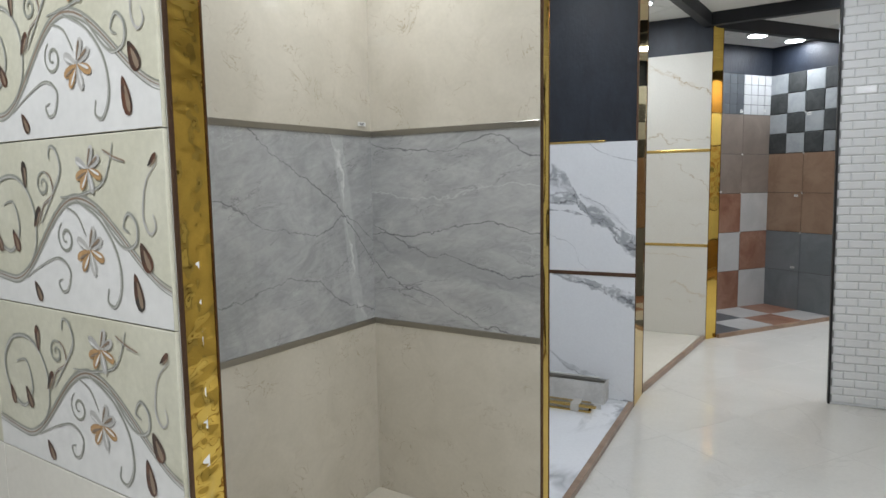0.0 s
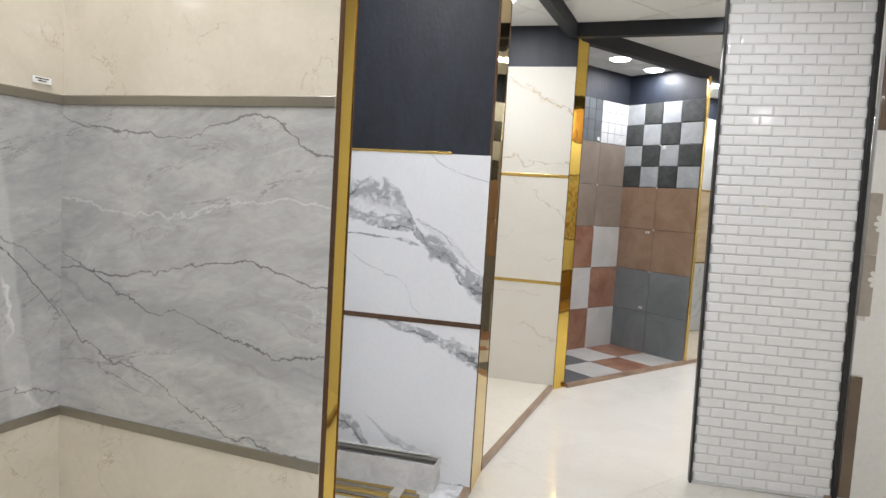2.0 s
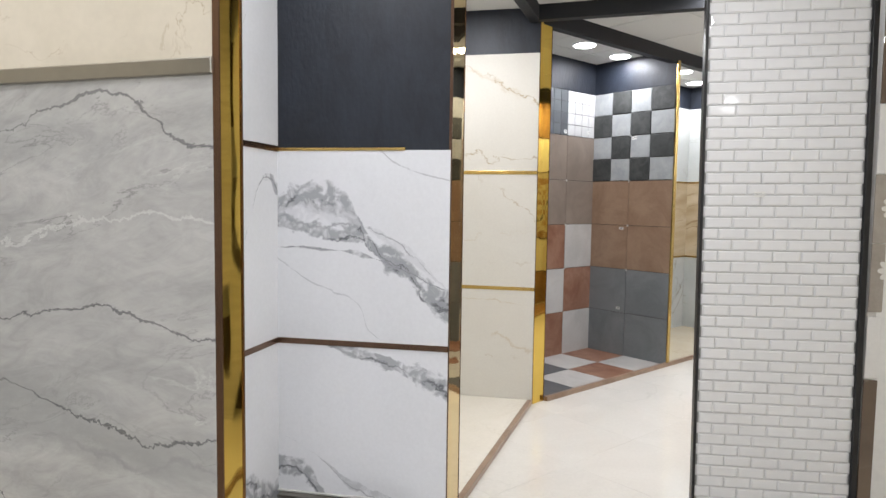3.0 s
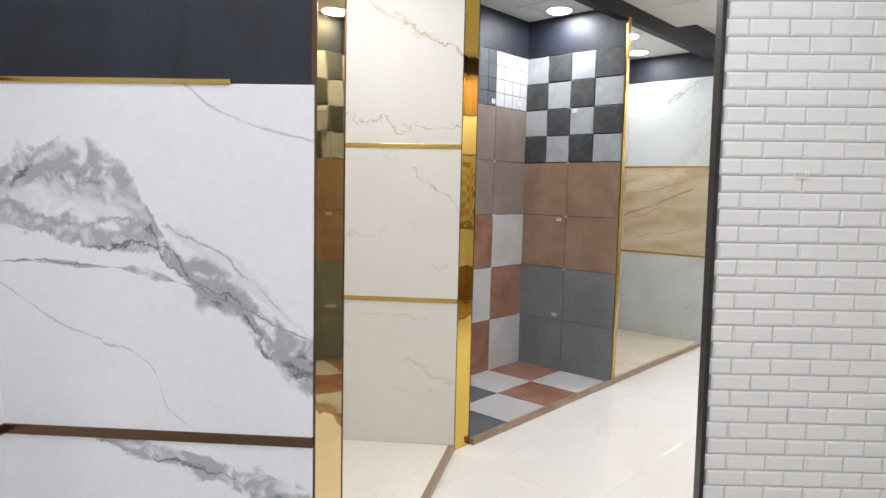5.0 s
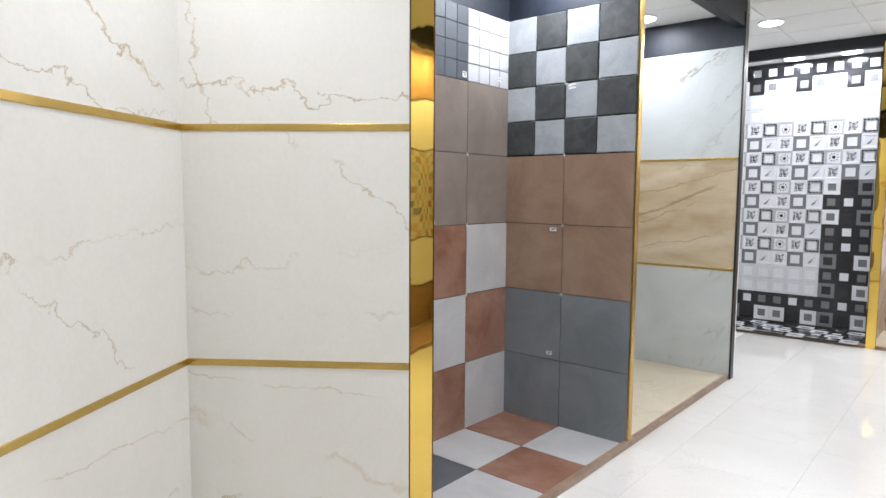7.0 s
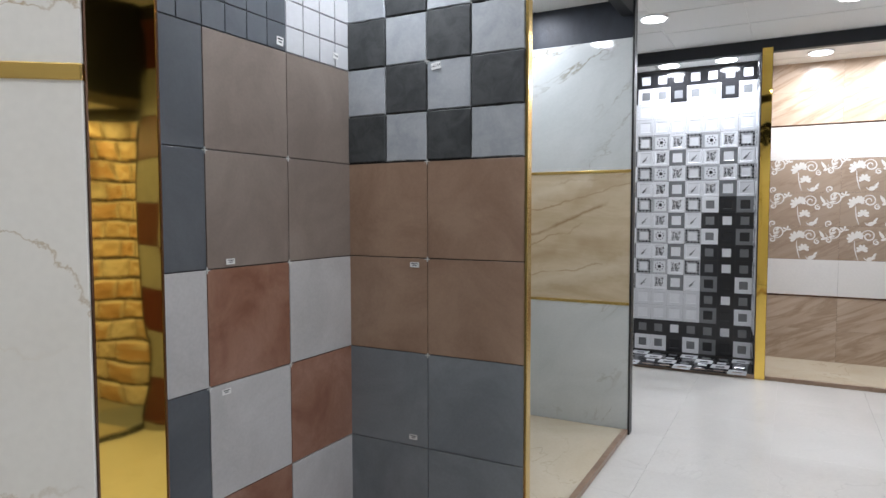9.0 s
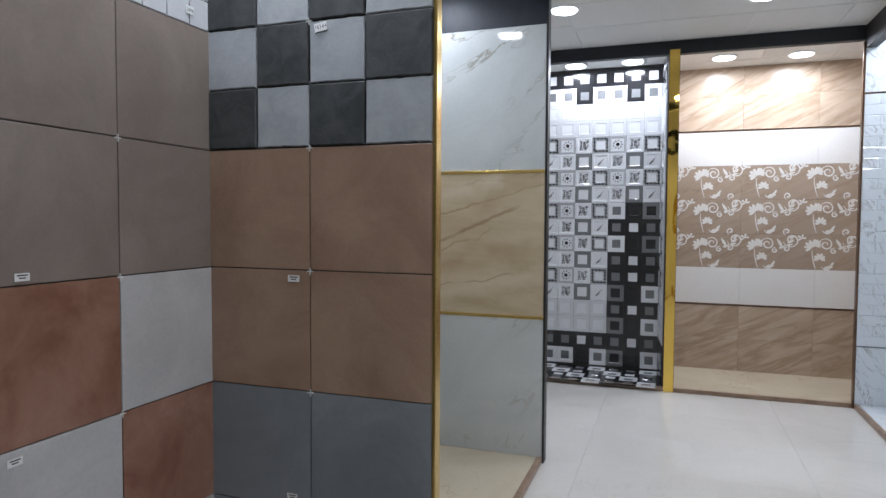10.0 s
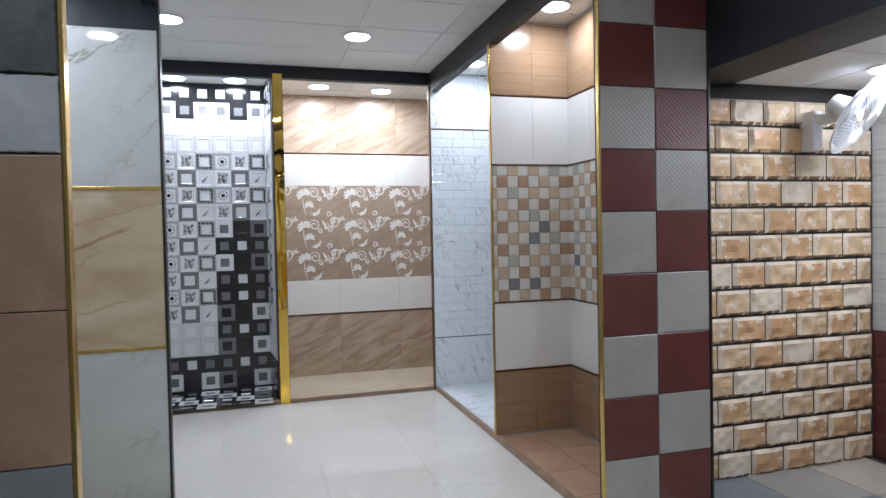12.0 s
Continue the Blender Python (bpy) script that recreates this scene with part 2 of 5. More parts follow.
def curve_marble(name, base, cloud, width, height, lines, rough=0.055, cloud_scale=2.0, stretch=(1, 1, 1), net=0.0, islands=True):
    """Marble whose veins follow curves v(u) across a slab of the given size. lines: (curve, half-width curve, warp, body, rim, strength);
    net: how strongly a web of hairline cracks shows."""
    m, nt, b = mat_base(name, rough)
    vec = coords(nt, stretch)
    col = mix(nt, ramp(nt, noise_tex(nt, vec, cloud_scale, 10.0, 1.2, 0.66), [(0.34, (0, 0, 0)), (0.66, (1, 1, 1))]), base, cloud)
    raw = coords(nt, wander=False)
    sep = nt.nodes.new("ShaderNodeSeparateXYZ")
    nt.links.new(raw, sep.inputs[0])

    def calc(op, a, c=0.0, clamp=False):
        n = nt.nodes.new("ShaderNodeMath")
        n.operation, n.use_clamp = op, clamp
        for i, v in enumerate((a, c)):
            if isinstance(v, (int, float)):
                n.inputs[i].default_value = v
            else:
                nt.links.new(v, n.inputs[i])
        return n.outputs[0]

    def along(u, pts):
        n = nt.nodes.new("ShaderNodeFloatCurve")
        c = n.mapping.curves[0]
        for k, p in enumerate(pts):
            if k < 2:
                c.points[k].location = p
            else:
                c.points.new(*p)
        n.mapping.update()
        nt.links.new(u, n.inputs["Value"])
        return n.outputs[0]

    if net:
        wide = coords(nt, (0.55, 1, 1.5), (0, 16, 0))
        for scale, w, dark, gate in ((2.6, 0.006, (0.10, 0.10, 0.105), 0.53), (5.5, 0.009, (0.15, 0.15, 0.15), 0.54), (3.4, 0.008, (0.60, 0.60, 0.58), 0.56)):
            g = ramp(nt, noise_tex(nt, wide, scale * 0.8, 3.0), [(gate - 0.04, (0, 0, 0)), (gate + 0.1, (net, net, net))])
            col = mix(nt, mix(nt, 1.0, veins(nt, wide, scale, w, 0.9, 8.0), g, "MULTIPLY"), col, dark)
        mid = noise_tex(nt, wide, 16.0, 6.0, 1.5, 0.7)
        col = mix(nt, 0.30, col, ramp(nt, mid, [(0.34, (0.45, 0.45, 0.45)), (0.62, (1, 1, 1))]), "MULTIPLY")
    u, v = calc("DIVIDE", sep.outputs[0], width), calc("DIVIDE", sep.outputs[2], height)
    for k, (curve, half, warp, body, rim, strength) in enumerate(lines):
        shift = nt.nodes.new("ShaderNodeVectorMath")
        shift.operation = "ADD"
        shift.inputs[1].default_value = (3.1 * k, 1.7 * k, 5.3 * k)
        nt.links.new(raw, shift.inputs[0])
        place = shift.outputs[0]
        n = noise_tex(nt, place, 9.0, 9.0, 0.6, 0.68)
        d = calc("ADD", calc("SUBTRACT", v, along(u, curve)), calc("MULTIPLY", calc("SUBTRACT", n, 0.5), warp))
        w = calc("MULTIPLY", along(u, half), calc("ADD", 0.35, calc("MULTIPLY", noise_tex(nt, place, 12.0, 4.0), 1.3)))
        q = calc("DIVIDE", d, calc("ADD", w, 0.0005))
        inside = calc("SUBTRACT", 1.0, calc("ABSOLUTE", q))
        soft = calc("MULTIPLY", calc("MULTIPLY", inside, 3.5, True), strength, True)
        if islands:
            holes = ramp(nt, noise_tex(nt, place, 17.0, 3.0, 0.8), [(0.36, (0.1, 0.1, 0.1)), (0.52, (1, 1, 1))])
            soft = calc("MULTIPLY", soft, holes)
        col = mix(nt, soft, col, body)
        line = calc("SUBTRACT", 1.0, calc("DIVIDE", calc("ABSOLUTE", calc("ADD", q, calc("MULTIPLY", calc("SUBTRACT", noise_tex(nt, place, 7.0, 5.0), 0.42), 4.0))), 0.22), True)
        gate = ramp(nt, noise_tex(nt, place, 6.0, 2.0), [(0.40, (0, 0, 0)), (0.52, (1, 1, 1))])
        col = mix(nt, calc("MULTIPLY", calc("MULTIPLY", line, gate), calc("MULTIPLY", inside, 6.0, True)), col, rim)
    grain = noise_tex(nt, vec, 70.0, 3.0)
    col = mix(nt, 0.05, col, ramp(nt, grain, [(0.3, (0.2, 0.2, 0.2)), (0.7, (1, 1, 1))]), "MULTIPLY")
    nt.links.new(col, b.inputs["Base Color"])
    return m


INKV, SMOKE = (0.13, 0.135, 0.145), (0.36, 0.37, 0.39)
SNOW, MIST = (0.78, 0.79, 0.81), (0.755, 0.765, 0.785)
THIN = [(0, 0.004), (1, 0.004)]
VEIN_MID = curve_marble("white_marble_bold_vein", SNOW, MIST, 0.74, 0.80, [
    ([(0, 0.71), (1, 0.22), (0.1, 0.75), (0.28, 0.765), (0.42, 0.70), (0.5, 0.60), (0.6, 0.49), (0.74, 0.44), (0.84, 0.32)], [(0, 0.065), (1, 0.075), (0.2, 0.075), (0.42, 0.08), (0.52, 0.035), (0.58, 0.025), (0.66, 0.08), (0.76, 0.06), (0.86, 0.075)], 0.16, SMOKE, INKV, 0.95),
    ([(0, 0.64), (1, 0.22), (0.15, 0.61), (0.32, 0.575), (0.46, 0.565), (0.53, 0.55), (0.61, 0.48), (0.74, 0.43), (0.84, 0.32)], [(0, 0.04), (1, 0.012), (0.2, 0.04), (0.4, 0.035), (0.52, 0.03), (0.7, 0.02)], 0.14, SMOKE, INKV, 0.9),
    ([(0, 0.66), (1, 0.3), (0.5, 0.62)], [(0, 0.07), (1, 0.0), (0.25, 0.07), (0.45, 0.05), (0.52, 0.0)], 0.08, (0.62, 0.63, 0.65), SMOKE, 0.6),
    ([(0, 0.5), (1, 0.3), (0.40, 0.49), (0.55, 0.46)], [(0, 0.0), (1, 0.0), (0.38, 0.0), (0.44, 0.012), (0.52, 0.015), (0.58, 0.0)], 0.05, SMOKE, INKV, 0.9),
    ([(0, 1), (1, 0.855), (0.6, 1.0), (0.68, 0.95), (0.8, 0.90)], THIN, 0.03, (0.5, 0.5, 0.52), SMOKE, 0.8),
    ([(0, 0.45), (1, 0.02), (0.2, 0.33), (0.35, 0.28), (0.5, 0.2), (0.55, 0.08)], [(0, 0.003), (1, 0.0), (0.3, 0.004), (0.56, 0.004), (0.62, 0.0)], 0.06, (0.55, 0.56, 0.58), SMOKE, 0.8)])
VEIN_LOW = curve_marble("white_marble_low_vein", SNOW, MIST, 0.74, 0.775, [
    ([(0, 1), (1, 0.78), (0.33, 1.0), (0.53, 0.945), (0.7, 0.90), (0.88, 0.85)], [(0, 0.0), (1, 0.06), (0.3, 0.0), (0.36, 0.03), (0.55, 0.035), (0.75, 0.03), (0.9, 0.07)], 0.12, SMOKE, INKV, 0.9),
    ([(0, 0.3), (1, 0.0), (0.1, 0.31), (0.2, 0.26), (0.28, 0.15), (0.4, 0.05)], [(0, 0.06), (1, 0.0), (0.12, 0.06), (0.25, 0.05), (0.36, 0.03), (0.45, 0.0)], 0.12, SMOKE, INKV, 0.9),
    ([(0, 0.5), (1, 0.0), (0.3, 0.34), (0.42, 0.25), (0.55, 0.2), (0.78, 0.14)], [(0, 0.0), (1, 0.0), (0.28, 0.004), (0.5, 0.03), (0.72, 0.012), (0.85, 0.0)], 0.06, (0.55, 0.56, 0.58), SMOKE, 0.9)])
VEIN_BACK = curve_marble("white_marble_side_vein", SNOW, MIST, 1.56, 0.80, [
    ([(0, 0.5), (1, 0.66), (0.3, 0.72), (0.6, 0.35), (0.8, 0.55), (0.93, 0.86), (0.965, 0.8)], [(0, 0.03), (1, 0.06), (0.5, 0.03), (0.9, 0.01), (0.97, 0.05)], 0.12, SMOKE, INKV, 0.9)])
CRACK, PALE = (0.095, 0.095, 0.10), (0.58, 0.58, 0.565)
HAIR = [(0, 0.0012), (1, 0.002), (0.25, 0.0026), (0.5, 0.0014), (0.75, 0.0028)]
GREY_SIDE = curve_marble("grey_marble_dark_cracks", (0.48, 0.475, 0.458), (0.345, 0.347, 0.34), 0.78, 0.81, [
    ([(0, 0.47), (1, 0.26), (0.2, 0.40), (0.35, 0.34), (0.55, 0.33), (0.7, 0.28), (0.8, 0.26)], [(0, 0.05), (1, 0.03), (0.5, 0.06)], 0.08, (0.30, 0.302, 0.297), (0.28, 0.28, 0.28), 0.45),
    ([(0, 0.52), (1, 0.30), (0.2, 0.44), (0.35, 0.38), (0.55, 0.36), (0.68, 0.32), (0.78, 0.30)], HAIR, 0.12, CRACK, CRACK, 0.75),
    ([(0, 0.48), (1, 0.50), (0.3, 0.475), (0.5, 0.5), (0.62, 0.53), (0.72, 0.545), (0.85, 0.52)], HAIR, 0.09, CRACK, CRACK, 0.7),
    ([(0, 0.93), (1, 0.85), (0.3, 0.90), (0.5, 0.89), (0.6, 0.91), (0.75, 0.95), (0.85, 0.92), (0.93, 0.865)], HAIR, 0.09, CRACK, CRACK, 0.65),
    ([(0, 0.34), (1, 0.0), (0.1, 0.26), (0.22, 0.2), (0.4, 0.17), (0.55, 0.09)], HAIR, 0.12, CRACK, CRACK, 0.65),
    ([(0, 0.70), (1, 0.72), (0.4, 0.66), (0.7, 0.71)], [(0, 0.003), (1, 0.003)], 0.12, PALE, PALE, 0.5)], cloud_scale=4.0, stretch=(0.6, 1, 1.4), net=0.6, islands=False)
GREY_BACK = curve_marble("grey_marble_pale_veins", (0.47, 0.465, 0.45), (0.335, 0.337, 0.33), 1.10, 0.81, [
    ([(0, 1), (1, 0.0), (0.74, 1.0), (0.80, 0.9), (0.84, 0.6), (0.87, 0.35), (0.92, 0.05)], [(0, 0.0), (1, 0.0), (0.75, 0.0), (0.8, 0.2), (0.85, 0.3), (0.9, 0.2), (0.95, 0.0)], 0.20, PALE, (0.64, 0.64, 0.62), 0.32),
    ([(0, 1), (1, 0.30), (0.34, 0.99), (0.46, 0.9), (0.57, 0.8), (0.75, 0.67), (0.86, 0.52)], HAIR, 0.12, CRACK, CRACK, 0.8),
    ([(0, 0.6), (1, 0.42), (0.25, 0.66), (0.45, 0.55), (0.7, 0.50), (0.85, 0.56), (0.94, 0.48)], HAIR, 0.12, CRACK, CRACK, 0.55),
    ([(0, 0.3), (1, 0.05), (0.3, 0.24), (0.6, 0.3), (0.85, 0.12)], HAIR, 0.12, CRACK, CRACK, 0.5)], cloud_scale=3.6, rough=0.05, net=0.7, islands=False)
TAN, HONEY = (0.40, 0.30, 0.17), (0.55, 0.45, 0.31)
IVA, IVB = (0.72, 0.70, 0.645), (0.695, 0.67, 0.61)
DAINO = drawn_marble("beige_banded_marble", (0.60, 0.50, 0.35), (0.47, 0.37, 0.235), [
    (-0.28, 1, 0.22, 0.12, 3.0, 0.09, (0.40, 0.29, 0.17), 0.6, 0.40), (-0.34, 1, 0.50, 0.14, 3.0, 0.10, (0.40, 0.29, 0.17), 0.6, 0.42), (-0.22, 1, 0.08, 0.1, 3.0, 0.07, (0.66, 0.58, 0.44), 0.7, 0.4),
    (-0.40, 1, 0.36, 0.10, 3.5, 0.016, (0.25, 0.15, 0.07), 0.75, 0.44), (-0.36, 1, 0.30, 0.14, 5.0, 0.008, (0.27, 0.17, 0.08), 0.7, 0.46), (-0.25, 1, 0.55, 0.12, 5.0, 0.007, (0.27, 0.17, 0.08), 0.7, 0.45),
    (-0.15, 1, 0.70, 0.12, 4.0, 0.010, (0.30, 0.19, 0.10), 0.7, 0.45), (-0.2, 1, 0.12, 0.10, 4.0, 0.008, (0.30, 0.19, 0.10), 0.6, 0.46), (-0.3, 1, 0.63, 0.1, 4.0, 0.06, (0.68, 0.60, 0.46), 0.7, 0.45)], cloud_scale=2.4, stretch=(0.5, 1, 2.6))
IVORY_A = drawn_marble("ivory_marble_a", IVA, IVB, [
    (0.3, 1, 0.62, 0.35, 5.0, 0.006, TAN, 0.9, 0.5), (0.3, 1, 0.60, 0.35, 5.0, 0.02, HONEY, 0.5, 0.5), (-0.05, 1, 0.28, 0.2, 9.0, 0.006, TAN, 0.8, 0.5), (0.1, 1, 0.74, 0.08, 9.0, 0.004, HONEY, 0.8, 0.45)])
IVORY_B = drawn_marble("ivory_marble_b", IVA, IVB, [
    (-0.1, 1, 0.33, 0.2, 8.0, 0.005, HONEY, 0.8, 0.47), (0.8, 1, 1.1, 0.25, 8.0, 0.006, TAN, 0.7, 0.5), (0.0, 1, 0.18, 0.15, 9.0, 0.005, TAN, 0.7, 0.54)])
IVORY_C = drawn_marble("ivory_marble_c", IVA, IVB, [
    (0.1, 1, 0.16, 0.3, 7.0, 0.006, TAN, 0.9, 0.44), (0.5, 1, 0.86, 0.25, 7.0, 0.007, TAN, 0.9, 0.42), (0.5, 1, 0.85, 0.25, 7.0, 0.025, HONEY, 0.4, 0.45), (1, 0.2, 0.12, 0.25, 7.0, 0.005, TAN, 0.7, 0.47)])


# ---- mesh helpers ----
def mesh_from(name, verts, faces, material):
    me = bpy.data.meshes.new(name)
    me.from_pydata(verts, [], faces)
    me.update()
    if material:
        me.materials.append(material)
    return me


def part(name, bm, material, parent, label=""):
    me = bpy.data.meshes.new(name)
    bmesh.ops.recalc_face_normals(bm, faces=bm.faces)
    bm.to_mesh(me)
    bm.free()
    me.materials.append(material)
    ob = new(name, me)
    ob.parent = parent
    return tagged(ob, label)


def box_into(bm, x0, y0, z0, x1, y1, z1, bevel=0.0):
    r = bmesh.ops.create_cube(bm, size=1, matrix=Matrix.Translation(((x0 + x1) / 2, (y0 + y1) / 2, (z0 + z1) / 2)) @ Matrix.Diagonal((x1 - x0, y1 - y0, z1 - z0, 1)))
    if bevel:
        edges = {e for v in r["verts"] for e in v.link_edges}
        bmesh.ops.bevel(bm, geom=list(edges), offset=bevel, segments=2, affect="EDGES", profile=0.6)


def box_bm(*a, bevel=0.0):
    bm = bmesh.new()
    box_into(bm, *a, bevel=bevel)
    return bm


def thing(name, label, category, m=None, group="", kind=""):
    ob = new(name)
    ob.matrix_world = m or Matrix.Identity(4)
    return tagged(ob, label, category, group, kind)


SLABS = {}


def slab_mesh(w, h, t, b, material):
    """A tile with bevelled face: x 0..w, z 0..h, face at y = -t."""
    key = (round(w, 4), round(h, 4), round(t, 4), round(b, 4), material.name)
    if key not in SLABS:
        vs = []
        for y, i in ((0, 0), (-t + b * 0.6, 0), (-t, b)):
            vs += [(i, y, i), (w - i, y, i), (w - i, y, h - i), (i, y, h - i)]
        fs = [(8, 9, 10, 11)]
        for k in (0, 4):
            for j in range(4):
                fs.append((k + j, k + (j + 1) % 4, k + 4 + (j + 1) % 4, k + 4 + j))
        SLABS[key] = mesh_from("tile", vs, fs, material)
    return SLABS[key]


def tile(parent, x, z, w, h, material, t=0.008, b=0.0015, gap=0.002, y=0.0, name="tile", label=""):
    ob = new(name, slab_mesh(w - gap, h - gap, t, b, material))
    ob.parent = parent
    ob.location = (x + gap / 2, y, z + gap / 2)
    return tagged(ob, label) if label else ob


def frame_of(a, b, z=0.0):
    """Pose with x from a to b, z up; y points away from who faces the wall with a at the left."""
    d = Vector((b[0] - a[0], b[1] - a[1]))
    return Matrix.Translation((a[0], a[1], z)) @ Matrix.Rotation(math.atan2(d.y, d.x), 4, "Z"), d.length


WALLS = []


def face(a, b, z0=0.0, z1=CEIL2, material=None, label="plain painted partition wall", T=0.04):
    """A wall face from a (left) to b (right), with its thickness behind it. Returns the wall and its length."""
    m, length = frame_of(a, b)
    bm = box_bm(0, 0, z0, length, T, z1)
    me = bpy.data.meshes.new("wall")
    bmesh.ops.recalc_face_normals(bm, faces=bm.faces)
    bm.to_mesh(me)
    bm.free()
    me.materials.append(material or PLASTER)
    ob = new("wall_%d" % (len(WALLS) + 1), me)
    WALLS.append(ob)
    ob.matrix_world = m
    return tagged(ob, label, "wall", kind="structure"), length


def strip(parent, x0, x1, z, material, h=0.024, t=0.012, name="metal_strip", label=""):
    ob = new(name, slab_mesh(x1 - x0, h, t, 0.002, material))
    ob.parent = parent
    ob.location = (x0, 0, z - h / 2)
    return tagged(ob, label) if label else ob


def courses(wall, length, rows, joint=1.6, start=0.0):
    """Large slabs: rows of (z0, z1, material); a vertical joint each `joint` metres from the right end."""
    for z0, z1, material in rows:
        x = length
        while x > start + 0.01:
            x0 = max(start, x - joint)
            tile(wall, x0, z0, x - x0, z1 - z0, material)
            x = x0


def prism(name, pts, z0, z1, material, label, category="floor", kind="structure"):
    n = len(pts)
    vs = [(x, y, z0) for x, y in pts] + [(x, y, z1) for x, y in pts]
    fs = [tuple(range(n))[::-1], tuple(range(n, 2 * n))] + [(i, (i + 1) % n, n + (i + 1) % n, n + i) for i in range(n)]
    ob = new(name, mesh_from(name, vs, fs, material))
    return tagged(ob, label, category, kind=kind)


def kerb(a, b, label="brown stone kerb strip along the booth floor"):
    m, length = frame_of(a, b)
    bm = box_bm(0, -0.002, 0, length, 0.03, 0.034, bevel=0.004)
    me = bpy.data.meshes.new("trim")
    bm.to_mesh(me)
    bm.free()
    me.materials.append(KERB)
    ob = new("trim", me)
    ob.matrix_world = m
    return tagged(ob, label, "trim", kind="structure")


def pillar(a, b, depth, z1, label, crinkle=0.0):
    """A mirror gold clad partition end, with thin dark edge strips, face from a to b."""
    m, length = frame_of(a, b)
    p = thing("gold_pillar", label, "pillar", m, "gold pillars between the booths")
    part("core", box_bm(0.006, 0.004, 0, length - 0.006, 0.02, z1), BLACK, p)
    # gold sheet, gently buckled
    nx, nz = (6, 90) if not crinkle else (16, 620)
    vs, fs = [], []
    for j in range(nz + 1):
        for i in range(nx + 1):
            x, z = length * i / nx, z1 * j / nz
            d = 0.0009 * noise.noise((x * 9 + a[0] * 7, z * 5, a[1] * 3)) + crinkle * (0.0016 * noise.noise((x * 20, z * 38, 4.0)) + 0.0012 * abs(noise.noise((x * 36, z * 80, 9.0)))) * (0.25 + 0.75 * abs(noise.noise((0.3, z * 1.7, 2.0)) * 2))
            vs.append((x, -0.002 + d * math.sin(math.pi * i / nx), z))
    for j in range(nz):
        for i in range(nx):
            k = j * (nx + 1) + i
            fs.append((k, k + 1, k + nx + 2, k + nx + 1))
    me = mesh_from("gold_sheet", vs, fs, GOLD)
    for poly in me.polygons:
        poly.use_smooth = True
    sheet = new("gold_sheet", me)
    sheet.parent = p
    tagged(sheet, "buckled mirror gold sheet")
    for x in (-0.003, length):
        part("edge_strip", box_bm(x, -0.004, 0, x + 0.003, 0.008 if not crinkle else 0.004, z1), BRONZE, p, "dark bronze edge strip")
    return p


def lerp(a, b, f):
    return (a[0] + (b[0] - a[0]) * f, a[1] + (b[1] - a[1]) * f)


def beam(a, b, z0, z1, w=0.07):
    m, length = frame_of(a, b)
    bm = box_bm(-0.03, 0, z0, length + 0.03, w, z1, bevel=0.003)
    me = bpy.data.meshes.new("beam")
    bm.to_mesh(me)
    bm.free()
    me.materials.append(BEAM)
    ob = new("beam", me)
    ob.matrix_world = m
    return tagged(ob, "dark blue painted beam above the booth fronts", "beam", kind="structure")


# ---- plan ----
A0 = (0.148, 1.515)          # end of the partition before the grey booth
A1 = (1.419, 2.468)
A1R = (1.459, 2.482)
A2, A2R = (2.750, 3.470), (2.963, 3.634)
A3, A3R = (4.43, 4.487), (4.555, 4.494)
IV = (4.428, 4.486)         # front end of the ivory side wall
GC, WC, CC = (0.997, 3.135), (2.29, 4.05), (3.96, 5.11)
U = (0.848, 0.530)
N = (-0.530, 0.848)


def off(p, du=0.0, dn=0.0):
    return (p[0] + U[0] * du + N[0] * dn, p[1] + U[1] * du + N[1] * dn)


# ---- floor and ceilings ----
prism("floor", [(-4, -4), (11.5, -4), (11.5, 7), (-4, 7)], -0.2, -0.003, PALE_GROUT, "polished white tiled showroom floor", "floor")
FLOOR = bpy.data.objects["floor"]
for i in range(-3, 17):
    for j in range(-3, 9):
        x, y = 0.6 * i + 0.2, 0.6 * j + 0.05
        cx, cy = x + 0.3, y + 0.3
        d = -0.530 * cx + 0.848 * cy
        if d > 2.3 or (cy > 5.0) or cx < -1.5 or cx > 10.2 or cy < -1.2:
            continue
        ob = new("tile", slab_mesh(0.5992, 0.5992, 0.003, 0.0004, WHITE_FLOOR))
        ob.parent = FLOOR
        ob.matrix_basis = Matrix.Translation((x, y + 0.0, -0.003)) @ Matrix(((1, 0, 0, 0), (0, 0, 1, 0), (0, -1, 0, 0), (0, 0, 0, 1)))


def ceiling(name, x0, y0, x1, y1, z, label, step=0.6):
    """Suspended ceiling of square panels with thin joints."""
    vs, fs = [], []

    def quad(ax, ay, bx, by, za, zb):
        k = len(vs)
        vs.extend([(ax, ay, za), (bx, ay, za), (bx, by, za), (ax, by, za), (ax, ay, zb), (bx, ay, zb), (bx, by, zb), (ax, by, zb)])
        fs.extend([(k, k + 3, k + 2, k + 1), (k + 4, k + 5, k + 6, k + 7), (k, k + 1, k + 5, k + 4), (k + 1, k + 2, k + 6, k + 5), (k + 2, k + 3, k + 7, k + 6), (k + 3, k, k + 4, k + 7)])

    quad(x0, y0, x1, y1, z + 0.006, z + 0.08)
    nx, ny = max(1, round((x1 - x0) / step)), max(1, round((y1 - y0) / step))
    for i in range(nx):
        for j in range(ny):
            sx, sy = (x1 - x0) / nx, (y1 - y0) / ny
            quad(x0 + i * sx + 0.006, y0 + j * sy + 0.006, x0 + (i + 1) * sx - 0.006, y0 + (j + 1) * sy - 0.006, z, z + 0.0055)
    ob = new(name, mesh_from(name, vs, fs, CEILING))
    return tagged(ob, label, "ceiling", kind="structure")


